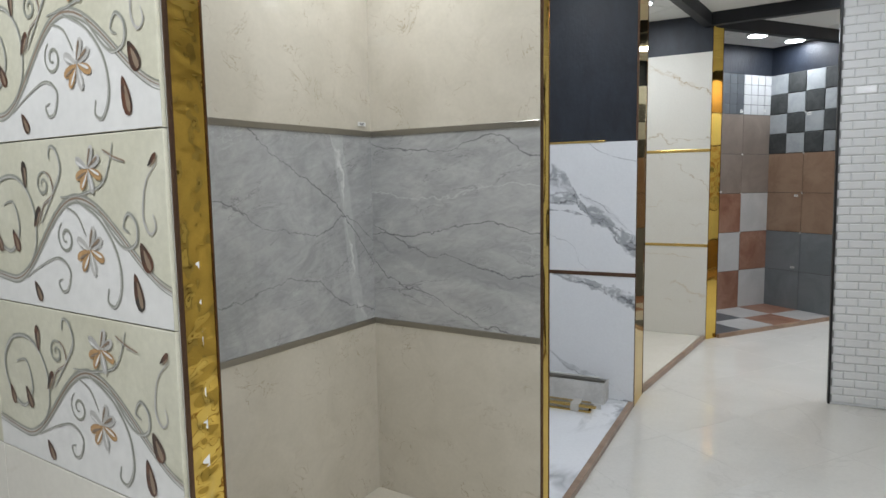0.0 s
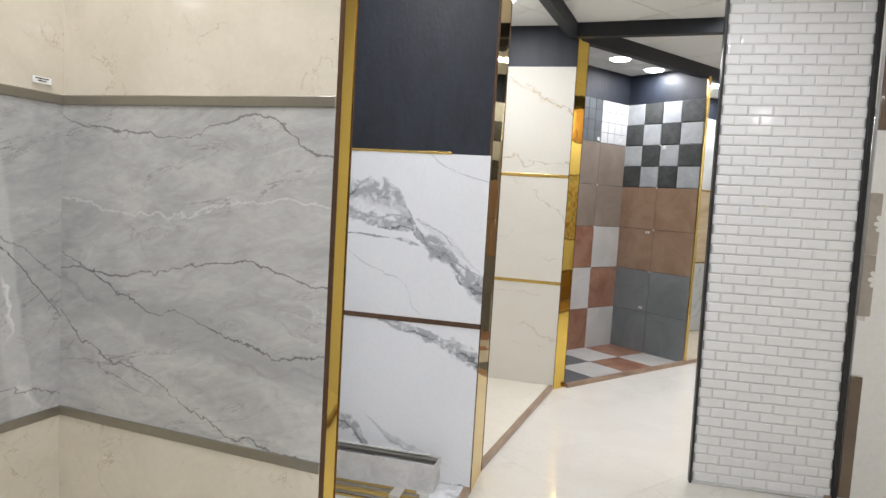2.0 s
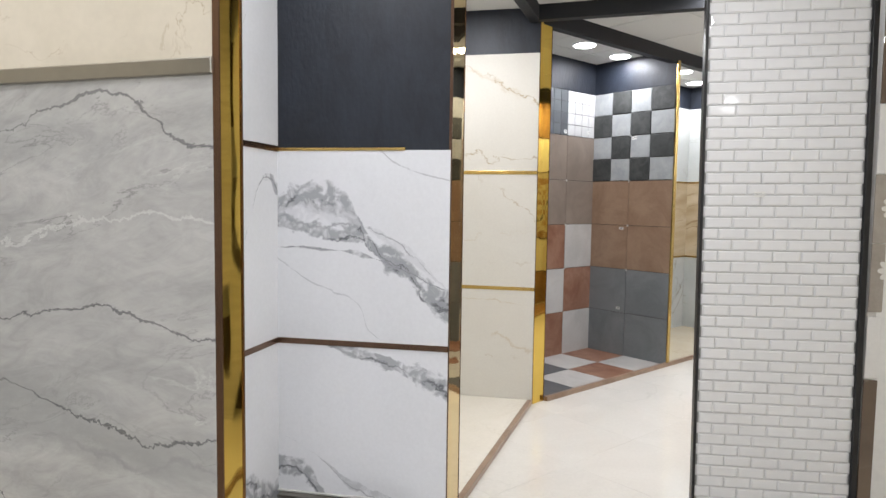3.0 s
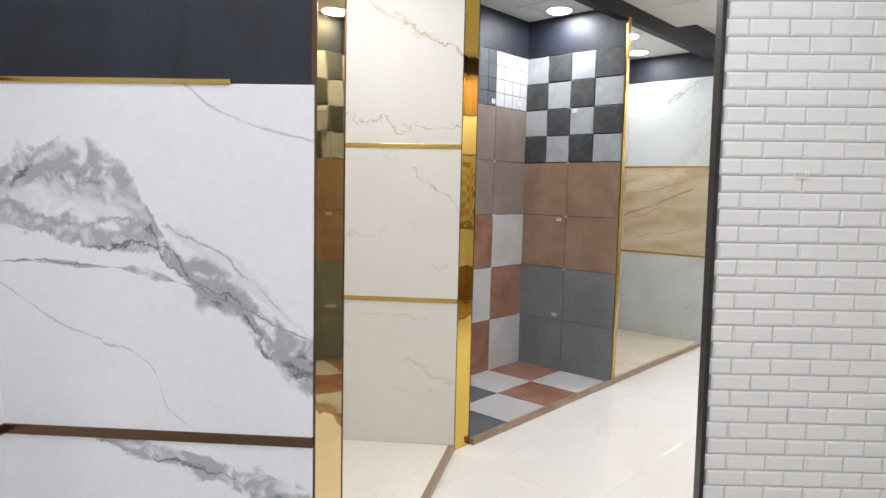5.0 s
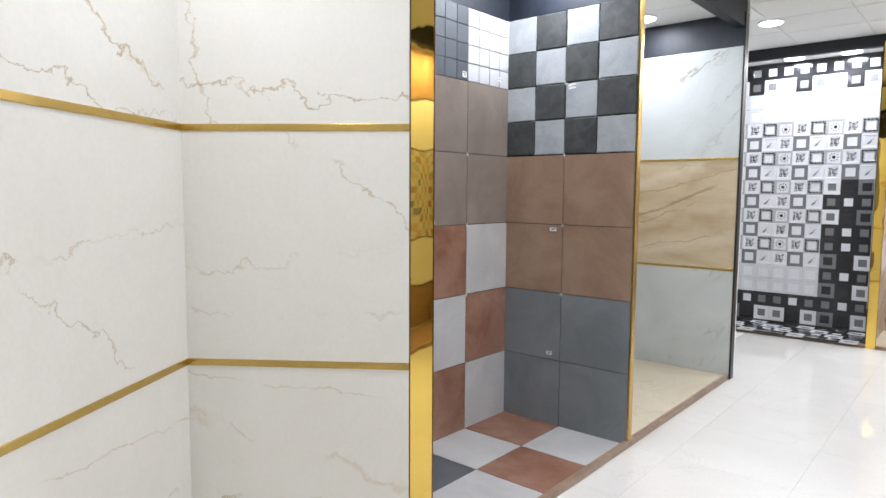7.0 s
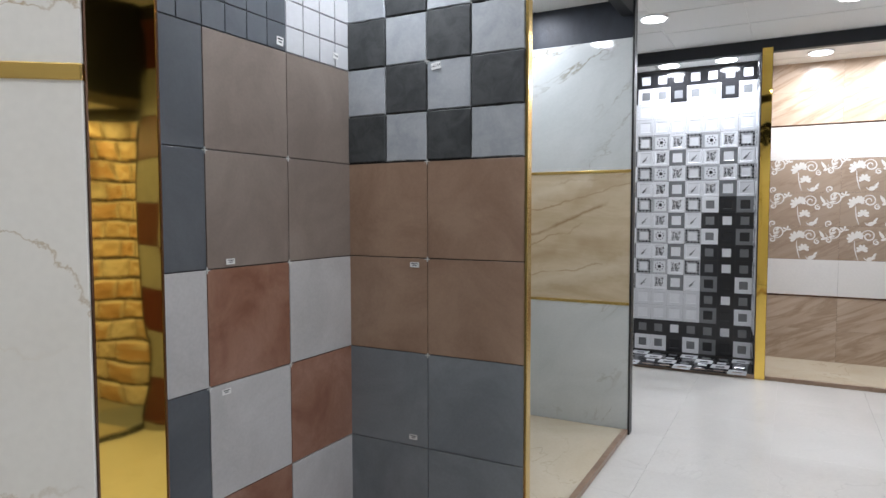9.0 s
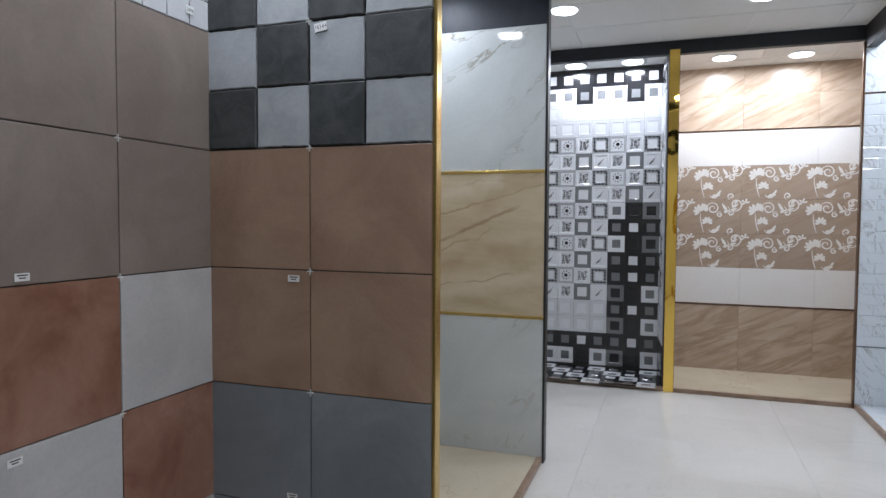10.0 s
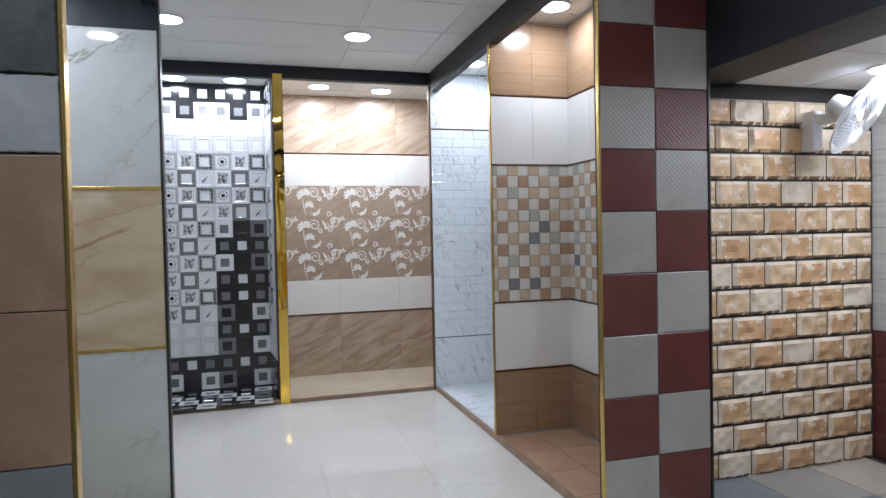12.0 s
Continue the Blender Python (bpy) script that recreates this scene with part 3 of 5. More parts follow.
ceiling("ceiling", -4, -4.0, 7.0, 6.9, CEIL, "white suspended ceiling of square panels")
ceiling("ceiling_room", 7.0, -4.0, 11.5, 4.5, CEIL2, "white suspended ceiling of the end room")
ceiling("ceiling_corner", 8.0, 4.5, 11.5, 6.9, CEIL2, "white suspended ceiling in the room's corner")
ceiling("ceiling_marble_booth", 7.0, 4.5, 8.0, 6.9, CEIL, "white panel ceiling of the marble booth")
prism("ceiling_step", [(6.98, -4), (7.0, -4), (7.0, 4.5), (6.98, 4.5)], CEIL + 0.006, CEIL2 + 0.08, CEILING, "white step between two ceilings", "ceiling")

# outer shell
face((-4, -4), (-4, 7), label="plain painted wall behind the walk")
face((-4, 7), (11.5, 7), label="plain painted wall behind the booths")
face((11.5, 7), (11.5, -4), label="plain painted wall behind the end booths")
face((11.5, -4), (-4, -4), label="plain painted wall across the showroom")

# ---- grey marble booth and the floral tile panel before it ----
DECO = mottled("pale_floral_tile_ground", (0.66, 0.63, 0.50), (0.58, 0.55, 0.42), 5.0, 0.2, 0.0)
wall, L = face(off(A0, -0.004, 0.85), off(A0, -0.004, 0.0), label="wall of glazed ivory tiles with brown floral scrolls")
for r in range(-3, 5):
    z = 1.172 + 0.3 * r
    x = L
    while x > 0.01:
        w = min(0.60, x)
        tile(wall, x - w, z, w, 0.3, DECO if r >= -1 else IVORY_FLOOR)
        x -= w
FLORAL_WALL = wall
pillar(off(A0, -0.001, -0.006), (0.198, 1.552), 0.5, 2.63, "crinkled mirror gold pillar beside floral tiles", 5.0)
a = off(A0, 0.062, 0.03)
face(off(a, 0.0, 0.0), off(a, 0.0, 0.72), label="side wall of the grey marble booth", material=CREAM)
gl = off(GC, -1.10, -0.01)
wall, L = face(gl, GC, material=BLACK, label="booth back wall of cream and grey marble slabs")
GREY_WALL = wall
courses(wall, L, [(0.03, 0.79, CREAM), (0.79, 1.60, GREY_BACK), (1.60, 2.42, CREAM)])
strip(wall, 0, L, 0.793, STEEL)
strip(wall, 0, L, 1.592, STEEL)
wall, L = face(GC, A1, material=BLACK, label="booth side wall of cream and grey marble slabs", T=0.015)
courses(wall, L, [(0.03, 0.79, CREAM), (0.79, 1.60, GREY_SIDE), (1.60, 2.42, CREAM)])
strip(wall, 0, L, 0.793, STEEL)
strip(wall, 0, L, 1.592, STEEL)
prism("floor_grey_booth", [A0, A1, GC, gl], -0.02, 0.03, CREAM, "cream marble floor of a display booth")
kerb(A0, A1)
pillar((1.4185, 2.460), A1R, 0.3, 2.63, "mirror gold pillar between marble booths")

# ---- white marble booth ----
a = off(A1R, 0.004, 0.012)
wl = off(GC, 0.055, 0.0)
face(a, wl, material=STATUARIO, label="white marble side wall of a booth")
wall, L = face(wl, WC, material=BLACK, label="booth back wall of white marble with grey veins")
courses(wall, L, [(0.03, 0.805, VEIN_LOW), (0.805, 1.61, VEIN_BACK), (1.61, 2.42, VEIN_BACK)])
strip(wall, 0, L, 0.812, BRONZE)
strip(wall, 0, L, 1.615, BRONZE)
wall, L = face(WC, A2, material=NAVY, label="booth side wall of veined white marble under dark paint")
courses(wall, L, [(0.03, 0.805, VEIN_LOW), (0.805, 1.61, VEIN_MID)])
strip(wall, 0, L, 0.812, BRONZE)
strip(wall, 0, L * 0.75, 1.613, GOLD_TRIM, h=0.012)
prism("floor_white_booth", [A1R, A2, WC, wl], -0.02, 0.03, STATUARIO, "white veined marble floor of a display booth")
kerb(A1R, A2)
pillar(A2, A2R, 0.4, 2.63, "wide mirror gold pillar between marble booths")

# ---- ivory booth ----
cl = off(CC, -1.75, 0.0)
face(A2R, off(A2R, 0.0, 0.70), material=IVORY, label="ivory marble side wall of a booth")
wall, L = face(cl, CC, material=BLACK, label="booth back wall of ivory marble with gold veins")
courses(wall, L, [(0.03, 0.805, IVORY_A), (0.805, 1.61, IVORY_B), (1.61, 2.42, IVORY_C)])
strip(wall, 0, L, 0.812, GOLD_TRIM)
strip(wall, 0, L, 1.615, GOLD_TRIM)
part("dark_band", box_bm(0, -0.004, 2.42, L, 0, CEIL), NAVY, wall)
wall, L = face(CC, IV, material=NAVY, label="booth side wall of ivory marble with gold strips")
courses(wall, L, [(0.03, 0.805, IVORY_A), (0.805, 1.61, IVORY_B), (1.61, 2.42, IVORY_C)])
strip(wall, 0, L, 0.812, GOLD_TRIM)
strip(wall, 0, L, 1.615, GOLD_TRIM)
prism("floor_ivory_booth", [A2R, IV, CC, cl], -0.02, 0.03, IVORY_FLOOR, "ivory polished floor of a display booth")
kerb(A2R, IV)
pillar(A3, A3R, 0.3, 2.63, "mirror gold pillar where the booths turn")

# ---- stone tile booth ----
KX, KY, FY = 6.17, 5.31, 4.46
T4 = 0.4045
face((4.565, FY + 0.05), (4.565, KY), material=SLATE, label="side wall of the stone tile booth")
wall, L = face((4.42, KY), (KX, KY), material=GROUT, label="booth back wall of brown grey and rust tiles")
STONE_BACK = wall
part("dark_band", box_bm(0, -0.004, 2.435, L, 0, CEIL), NAVY, wall)
GRID = [
    [ASH, RUST, ASH, RUST],
    [RUST, SLATE, ASH, RUST],
    [SLATE, ASH, RUST, ASH],
    [COAL, COAL, TAUPE, TAUPE],
    [COAL, COAL, TAUPE, TAUPE],
]
GRID[0] = [COAL, ASH, RUST, ASH]
GRID[1] = [ASH, COAL, ASH, RUST]
for r, row in enumerate(GRID):
    for c, material in enumerate(row):
        tile(wall, L - (4 - c) * T4, 0.005 + r * T4, T4, T4, material, gap=0.004)
for i in range(16):
    for j in range(4):
        x = L - (i + 1) * T4 / 4
        if i < 4:
            tile(wall, x, 2.028 + j * T4 / 4, T4 / 4, T4 / 4, SMALL_WHITE, gap=0.005)
        else:
            tile(wall, x, 2.028 + j * T4 / 4, T4 / 4, T4 / 4, COAL, gap=0.004)
RAGGED = {}


def ragged_mesh(w, h, seed, material, t):
    """A hewn stone tile with chipped, uneven edges."""
    key = (round(w, 3), seed, material.name)
    if key not in RAGGED:
        n = 14
        loop = []
        for side in range(4):
            for i in range(n):
                f = i / n
                d = 0.0015 + 0.0045 * abs(noise.noise((f * 9 + side * 13, seed * 2.7, 1.5)))
                loop.append(((f * w, d), (w - d, f * h), (w - f * w, h - d), (d, h - f * h))[side])
        m = len(loop)
        vs = [(x, 0, z) for x, z in loop] + [(x, -t * 0.7, z) for x, z in loop] + [(w / 2 + (x - w / 2) * 0.965, -t, h / 2 + (z - h / 2) * 0.965) for x, z in loop]
        fs = [tuple(range(2 * m, 3 * m))] + [(k + i, k + (i + 1) % m, k + m + (i + 1) % m, k + m + i) for k in (0, m) for i in range(m)]
        RAGGED[key] = mesh_from("tile", vs, fs, material)
    return RAGGED[key]


wall, L = face((KX, KY), (KX, FY + 0.015), material=GROUT, label="booth side wall of brown and slate stone tiles", T=0.018)
STONE_SIDE = wall
part("dark_band", box_bm(0, -0.004, 2.435, L, 0, CEIL), NAVY, wall)
for r in range(4):
    for c in range(2):
        w = T4 if c == 0 else L - T4
        tile(wall, c * T4, 0.005 + r * T4, w, T4, SLATE if r < 2 else BROWN, gap=0.004)
for r in range(4):
    for c in range(4):
        w = T4 / 2 if c < 3 else L - c * T4 / 2
        dark = (r + c) % 2 == 0
        ob = new("tile", ragged_mesh(w, T4 / 2, (r * 3 + c) % 5, DARK_STONE if dark else LIGHT_STONE, 0.012 if dark else 0.009))
        ob.parent = wall
        ob.location = (c * T4 / 2, 0, 1.625 + r * T4 / 2)
part("edge_strip", box_bm(L, -0.008, 0, L + 0.012, 0.034, 2.63, bevel=0.002), GOLD_TRIM, wall, "gold edge strip")
prism("floor_stone_booth", [(4.57, FY), (KX, FY), (KX, KY), (4.57, KY)], -0.02, 0.006, GROUT, "booth floor of grey brown and dark tiles")
FL = bpy.data.objects["floor_stone_booth"]


def floor_tile(parent, x, y, w, d, z, material, t=0.008):
    ob = new("tile", slab_mesh(w - 0.004, d - 0.004, t, 0.001, material))
    ob.parent = parent
    ob.matrix_basis = Matrix.Translation((x + 0.002, y + 0.002, z)) @ Matrix(((1, 0, 0, 0), (0, 0, 1, 0), (0, -1, 0, 0), (0, 0, 0, 1)))
    return ob


PAT = [[RUST, ASH], [ASH, RUST], [COAL, ASH], [ASH, COAL]]
for i in range(4):
    for j in range(2):
        floor_tile(FL, KX - (i + 1) * T4, KY - (j + 1) * T4, T4, T4, 0.006, PAT[i][j])
kerb((4.56, FY), (7.93, FY))

# ---- pale marble booth ----
MX = 7.93
face((KX + 0.032, FY + 0.03), (KX + 0.032, KY), material=ONYX, label="pale marble side wall of a booth", T=0.012)
wall, L = face((KX + 0.032, KY), (MX, KY), material=NAVY, label="booth back wall of pale and beige marble")
courses(wall, L, [(0.03, 0.825, ONYX), (0.825, 1.665, DAINO), (1.665, 2.48, ONYX)])
strip(wall, 0, L, 0.833, GOLD_TRIM, h=0.018)
strip(wall, 0, L, 1.665, GOLD_TRIM, h=0.018)
wall, L = face((MX, KY), (MX, FY), material=NAVY, label="booth side wall of pale and beige banded marble")
courses(wall, L, [(0.03, 0.825, ONYX), (0.825, 1.665, DAINO), (1.665, 2.48, ONYX)])
strip(wall, 0, L, 0.833, GOLD_TRIM, h=0.018)
strip(wall, 0, L, 1.665, GOLD_TRIM, h=0.018)
part("edge_strip", box_bm(L, -0.012, 0, L + 0.012, 0.06, CEIL, bevel=0.002), BLACK, wall, "black edge strip")
prism("floor_marble_booth", [(KX + 0.032, FY), (MX, FY), (MX, KY), (KX + 0.032, KY)], -0.02, 0.03, BEIGE_FLOOR, "beige marble floor of a display booth")
face((MX + 0.1, KY), (MX + 0.1, FY), label="plain back of a booth partition", T=0.02)
face((MX + 0.1, KY), (10.45, KY), label="plain painted wall in the room's corner")

# ---- patterned tile booth ----
FX = 9.81
PX, PY0, PY1 = 10.37, 3.885, 5.31
CHAR = plain("charcoal_glaze", (0.022, 0.022, 0.024), 0.12)
MIDG = plain("mid_grey_glaze", (0.17, 0.175, 0.18), 0.15)
LGREY = plain("light_grey_glaze", (0.42, 0.43, 0.44), 0.15)
WHT = plain("white_glaze", (0.72, 0.73, 0.75), 0.12)
FROST = plain("frosted_white_glaze", (0.63, 0.64, 0.66), 0.2)
CELL = 0.15
RINGS = {}


def ring_mesh(kind, outer, inner, width):
    """A square cell: a frame in one colour, a sunk middle in another."""
    key = (kind, outer.name, inner.name)
    if key in RINGS:
        return RINGS[key]
    s, w, g = CELL, width, 0.001
    sq = lambda i, y: [(i, y, i), (s - i, y, i), (s - i, y, s - i), (i, y, s - i)]
    vs = sq(g, 0) + sq(g, -0.006) + sq(w, -0.006) + sq(w + 0.004, -0.003)
    fs = [(k + j, k + (j + 1) % 4, k + 4 + (j + 1) % 4, k + 4 + j) for k in (0, 4, 8) for j in range(4)]
    fs.append((12, 13, 14, 15))
    me = mesh_from("tile", vs, fs, outer)
    me.materials.append(inner)
    me.polygons[12].material_index = 1
    rng = random.Random(len(RINGS) + 5)

    def dot(cx, cz, r, n=6, mi=2):
        k = len(vs2)
        vs2.extend([(cx + r * math.cos(2 * math.pi * q / n), -0.0085 if kind == "ornate" else -0.0055, cz + r * math.sin(2 * math.pi * q / n)) for q in range(n)])
        fs2.append(tuple(range(k, k + n)))

    vs2, fs2 = [], []
    c = s / 2
    if kind == "ornate":
        for q in range(28):
            f = q / 28 * 4
            e, side = f % 1, int(f)
            d = w * 0.55
            p = (d + e * (s - 2 * d))
            x, z = ((p, d), (s - d, p), (s - p, s - d), (d, s - p))[side]
            dot(x, z, 0.0105 if q % 2 else 0.006)
    elif kind == "flower":
        dot(c, c, 0.017, 8)
        for q in range(9):
            a = q * 2 * math.pi / 9
            dot(c + 0.036 * math.cos(a), c + 0.036 * math.sin(a), 0.0065)
    elif kind == "script":
        for q in range(80):
            dot(c + rng.uniform(-0.038, 0.038), c + rng.uniform(-0.04, 0.04), rng.uniform(0.003, 0.0065), 4)
    elif kind == "feather":
        for q in range(9):
            dot(c + 0.03 - q * 0.006, c + 0.028 - q * 0.007, 0.003 + 0.0008 * q, 5)
        for q in range(5):
            dot(c - 0.02 + q * 0.008, c - 0.03 + 0.004 * q, 0.004, 4)
    if vs2:
        k = len(vs)
        both = mesh_from("tile", vs + vs2, fs + [tuple(i + k for i in f) for f in fs2], outer)
        both.materials.append(inner)
        both.materials.append(MIDG if kind == "feather" else CHAR)
        both.polygons[12].material_index = 1
        for p in list(both.polygons)[13:]:
            p.material_index = 2
        me = both
    RINGS[key] = me
    return me


def cell(parent, x, z, code):
    spec = {
        "o": ("ornate", LGREY, WHT, 0.034), "f": ("flower", LGREY, WHT, 0.016), "s": ("script", WHT, WHT, 0.02), "t": ("feather", WHT, WHT, 0.02),
        "g": ("g", MIDG, WHT, 0.028), "w": ("w", FROST, WHT, 0.028), "d": ("d", CHAR, MIDG, 0.034), "D": ("D", CHAR, CHAR, 0.034),
        "k": ("k", CHAR, WHT, 0.032), "x": ("x", WHT, MIDG, 0.034), "e": ("e", LGREY, CHAR, 0.034), "m": ("m", MIDG, CHAR, 0.03), "n": ("n", CHAR, LGREY, 0.034),
    }[code]
    ob = new("tile", ring_mesh(spec[0], spec[1], spec[2], spec[3]))
    ob.parent = parent
    ob.location = (x, 0, z)
    return ob


wall, L = face((PX, PY1), (PX, PY0), z1=BOOTH_CEIL + 0.05, material=GROUT, label="booth back wall of black grey white patterned tiles")
for r in range(18):
    z = 2.753 - (r + 1) * CELL
    for c in range(9):            # c counts from the corner to the left
        if r == 0:
            code = "knkknk"[c % 6]
        elif r == 1:
            code = "xdxxdx"[c % 6]
        elif r in (2, 3):
            code = "w"
        elif r >= 16:
            code = ("dkddkd" if r == 16 else "xDmxDx")[c % 6]
        elif c < 3 and r >= 8:
            code = ("mDx", "dkd", "mDx", "dkd", "dkd", "xDm", "dkd", "xDm")[r - 8][c]
        elif r >= 14:
            code = "w"
        elif r % 2 == 0:
            code = "osf"[c % 3]
        else:
            code = "tgs"[c % 3]
        cell(wall, L - (c + 1) * CELL, z, code)
wall, L = face((PX, PY0), (FX + 0.008, 3.832), z1=BOOTH_CEIL + 0.05, material=GROUT, label="booth side wall of patterned white and dark tiles")
for r in range(18):
    for c in range(3):
        z = 2.753 - (r + 1) * CELL
        code = "k" if r in (0, 1) else ("n" if r >= 16 else ("w" if r in (2, 3, 14, 15) or c > 1 else "sg"[(r + c) % 2]))
        cell(wall, c * CELL + 0.02, z, code)
prism("floor_patterned_booth", [(FX, PY0 - 0.03), (PX, PY0 - 0.03), (PX, PY1), (FX, PY1)], -0.02, 0.028, GROUT, "booth floor of black and white patterned tiles")
FL = bpy.data.objects["floor_patterned_booth"]
for i in range(4):
    for j in range(9):
        ob = new("tile", ring_mesh("x", WHT, MIDG, 0.034) if (i + j) % 3 == 0 else ring_mesh("d", CHAR, MIDG, 0.034) if (i * 2 + j) % 3 else ring_mesh("k", CHAR, WHT, 0.032))
        ob.parent = FL
        ob.matrix_basis = Matrix.Translation((PX - (i + 1) * CELL, PY0 + j * CELL, 0.028)) @ Matrix(((1, 0, 0, 0), (0, 0, 1, 0), (0, -1, 0, 0), (0, 0, 0, 1)))
kerb((FX, PY1), (FX, 2.48))
p = pillar((FX, 3.825), (FX, 3.750), 0.4, 2.75, "gold pillar beside patterned tiles")

# ---- beige wave tile booth ----
DECO_TAN = marble("tan_wavy_stone", (0.40, 0.31, 0.235), (0.34, 0.255, 0.185), (0.27, 0.19, 0.13), 2.6, 0.06, (0, 26, 0), (0.5, 1, 3.4), 0.6, 0.6, rough=0.25, cloud_scale=3.0, gate=0.42)
BX, BY0, BY1 = 10.70, 2.00, 3.80
wall, L = face((BX, BY1), (BX, BY0), z1=BOOTH_CEIL + 0.05, material=GROUT, label="booth back wall of beige wavy and white floral tiles")
x = 0.0
while x < L - 0.01:
    w = min(0.6, L - x)
    for z0, z1, material in ((0.02, 0.32, WAVE), (0.32, 0.62, WAVE), (0.635, 0.968, WHITE_WALL), (1.89, 2.20, WHITE_WALL), (2.21, 2.51, WAVE), (2.51, 2.78, WAVE), (0.968, 1.275, DECO_TAN), (1.275, 1.582, DECO_TAN), (1.582, 1.89, DECO_TAN)):
        tile(wall, x, z0, w, z1 - z0, material, gap=0.0012)
    x += w
strip(wall, 0, L, 0.63, BRONZE, h=0.014)
strip(wall, 0, L, 2.205, BRONZE, h=0.014)
SCROLL_WALL = wall
face((BX, BY0), (FX, BY0), z1=BOOTH_CEIL + 0.05, material=WAVE, label="booth side wall of beige wavy tiles")
face((FX + 0.02, 3.785), (BX, 3.785), z1=BOOTH_CEIL + 0.05, material=WAVE, label="booth side wall of beige tiles")
prism("floor_beige_booth", [(FX, BY0), (BX, BY0), (BX, BY1), (FX, BY1)], -0.02, 0.028, BEIGE_FLOOR, "beige polished floor of a display booth")
ceiling("ceiling_end_booths", FX + 0.06, BY0, 11.0, PY1, BOOTH_CEIL, "white panel ceiling of the end booths")

# ---- white brick relief booth ----
HY, HB = 2.48, 1.90
H2X, H1X = 6.91, 8.35
wall, L = face((FX, HY), (FX, HB), material=WHITE_GLAZE, label="booth side wall of white brick relief tiles")
z = 0.47
n = 0
while z < 2.31:
    w, x = 0.2, -0.1 if n % 2 else 0.0
    while x < L - 0.005:
        x0, x1 = max(0, x), min(L, x + w)
        tile(wall, x0, z, x1 - x0, 0.077, VEINED_WHITE, t=0.010, b=0.004, gap=0.0008, name="brick")
        x += w
    z += 0.077
    n += 1
tile(wall, 0, 0.02, L, 0.445, VEINED_WHITE)
tile(wall, 0, 2.33, L, 0.48, VEINED_WHITE)
strip(wall, 0, L, 0.468, MIDG, h=0.008)
strip(wall, 0, L, 2.325, BRONZE, h=0.012)
part("edge_strip", box_bm(-0.014, -0.012, 0, 0, 0.03, 2.7, bevel=0.002), BRONZE, wall)
wall, L = face((FX, HB), (H1X + 0.05, HB), material=VEINED_WHITE, label="booth back wall of white glazed tiles")
prism("floor_white_tile_booth", [(H1X, HY), (FX, HY), (FX, HB), (H1X, HB)], -0.02, 0.028, VEINED_WHITE, "white polished floor of a display booth")
face((H1X + 0.05, HB), (H1X + 0.05, HY - 0.02), material=VEINED_WHITE, label="white tiled side wall of a booth", T=0.02)

# ---- mosaic booth ----
LINEN = mottled("woven_brown_tile", (0.30, 0.19, 0.11), (0.36, 0.24, 0.15), 8.0, 0.18, 0.2, (0.15, 1, 6))
TERRA = mottled("terracotta_floor_tile", (0.40, 0.25, 0.16), (0.46, 0.30, 0.20), 5.0, 0.25, 0.05)
CHIPS = [plain("chip_white", (0.66, 0.64, 0.59), 0.15), plain("chip_brown", (0.40, 0.27, 0.18), 0.18), plain("chip_tan", (0.52, 0.41, 0.29), 0.18),
         plain("chip_sage", (0.42, 0.43, 0.38), 0.18), plain("chip_slate", (0.20, 0.21, 0.22), 0.18)]
rng = random.Random(3)


def mosaic_wall(wall, L, from_right):
    for z0, z1, material in ((0.03, 0.46, LINEN), (0.47, 0.92, WHITE_WALL), (1.855, 2.305, WHITE_WALL), (2.32, 2.80, LINEN)):
        x = 0.0
        while x < L - 0.01:
            w = min(0.30, L - x)
            tile(wall, x, z0, w, z1 - z0, material, gap=0.001)
            x += w
    for z in (0.463, 0.925, 1.85, 2.312):
        strip(wall, 0, L, z, BRONZE, h=0.012, t=0.011)
    c = 0.0768
    for r in range(12):
        for q in range(int(L / c) + 1):
            w = min(c, L - q * c)
            if w < 0.01:
                continue
            if (r + q) % 2:
                material = CHIPS[0]
            else:
                material = CHIPS[(1, 3, 2, 2, 1, 2)[((r // 1) + q * 2) % 6] if rng.random() > 0.07 else 4]
            x = L - q * c - w if from_right else q * c
            tile(wall, x, 0.93 + r * c, w, c, material, b=0.003, gap=0.003, name="chip")


wall, L = face((H1X - 0.02, HY - 0.01), (H1X - 0.02, HB), material=PALE_GROUT, label="booth side wall of mosaic and woven brown tiles")
mosaic_wall(wall, L, True)
part("edge_strip", box_bm(-0.008, -0.012, 0, 0.0, 0.016, 2.66, bevel=0.002), GOLD_TRIM, wall, "gold edge strip")
wall, L = face((H1X - 0.02, HB), (H2X + 0.05, HB), material=PALE_GROUT, label="booth back wall of mosaic and woven brown tiles")
mosaic_wall(wall, L, False)
prism("floor_mosaic_booth", [(H2X, HY), (H1X, HY), (H1X, HB), (H2X, HB)], -0.02, 0.006, GROUT, "booth floor of terracotta tiles")
FL = bpy.data.objects["floor_mosaic_booth"]
for i in range(4):
    for j in range(2):
        floor_tile(FL, H2X + 0.01 + i * 0.355, HB + j * 0.285, 0.355, 0.285, 0.01, TERRA)
face((H2X + 0.05, HB), (H2X + 0.05, HY - 0.02), material=LINEN, label="brown tiled side wall of a booth", T=0.02)
kerb((FX, HY), (H2X, HY))

# ---- red and grey chequer panel ----
MAROON = mottled("maroon_parking_tile", (0.085, 0.022, 0.020), (0.11, 0.032, 0.028), 4.0, 0.3, 0.1)
STONE_GREY = mottled("grey_parking_tile", (0.26, 0.25, 0.225), (0.31, 0.30, 0.275), 4.0, 0.35, 0.1)


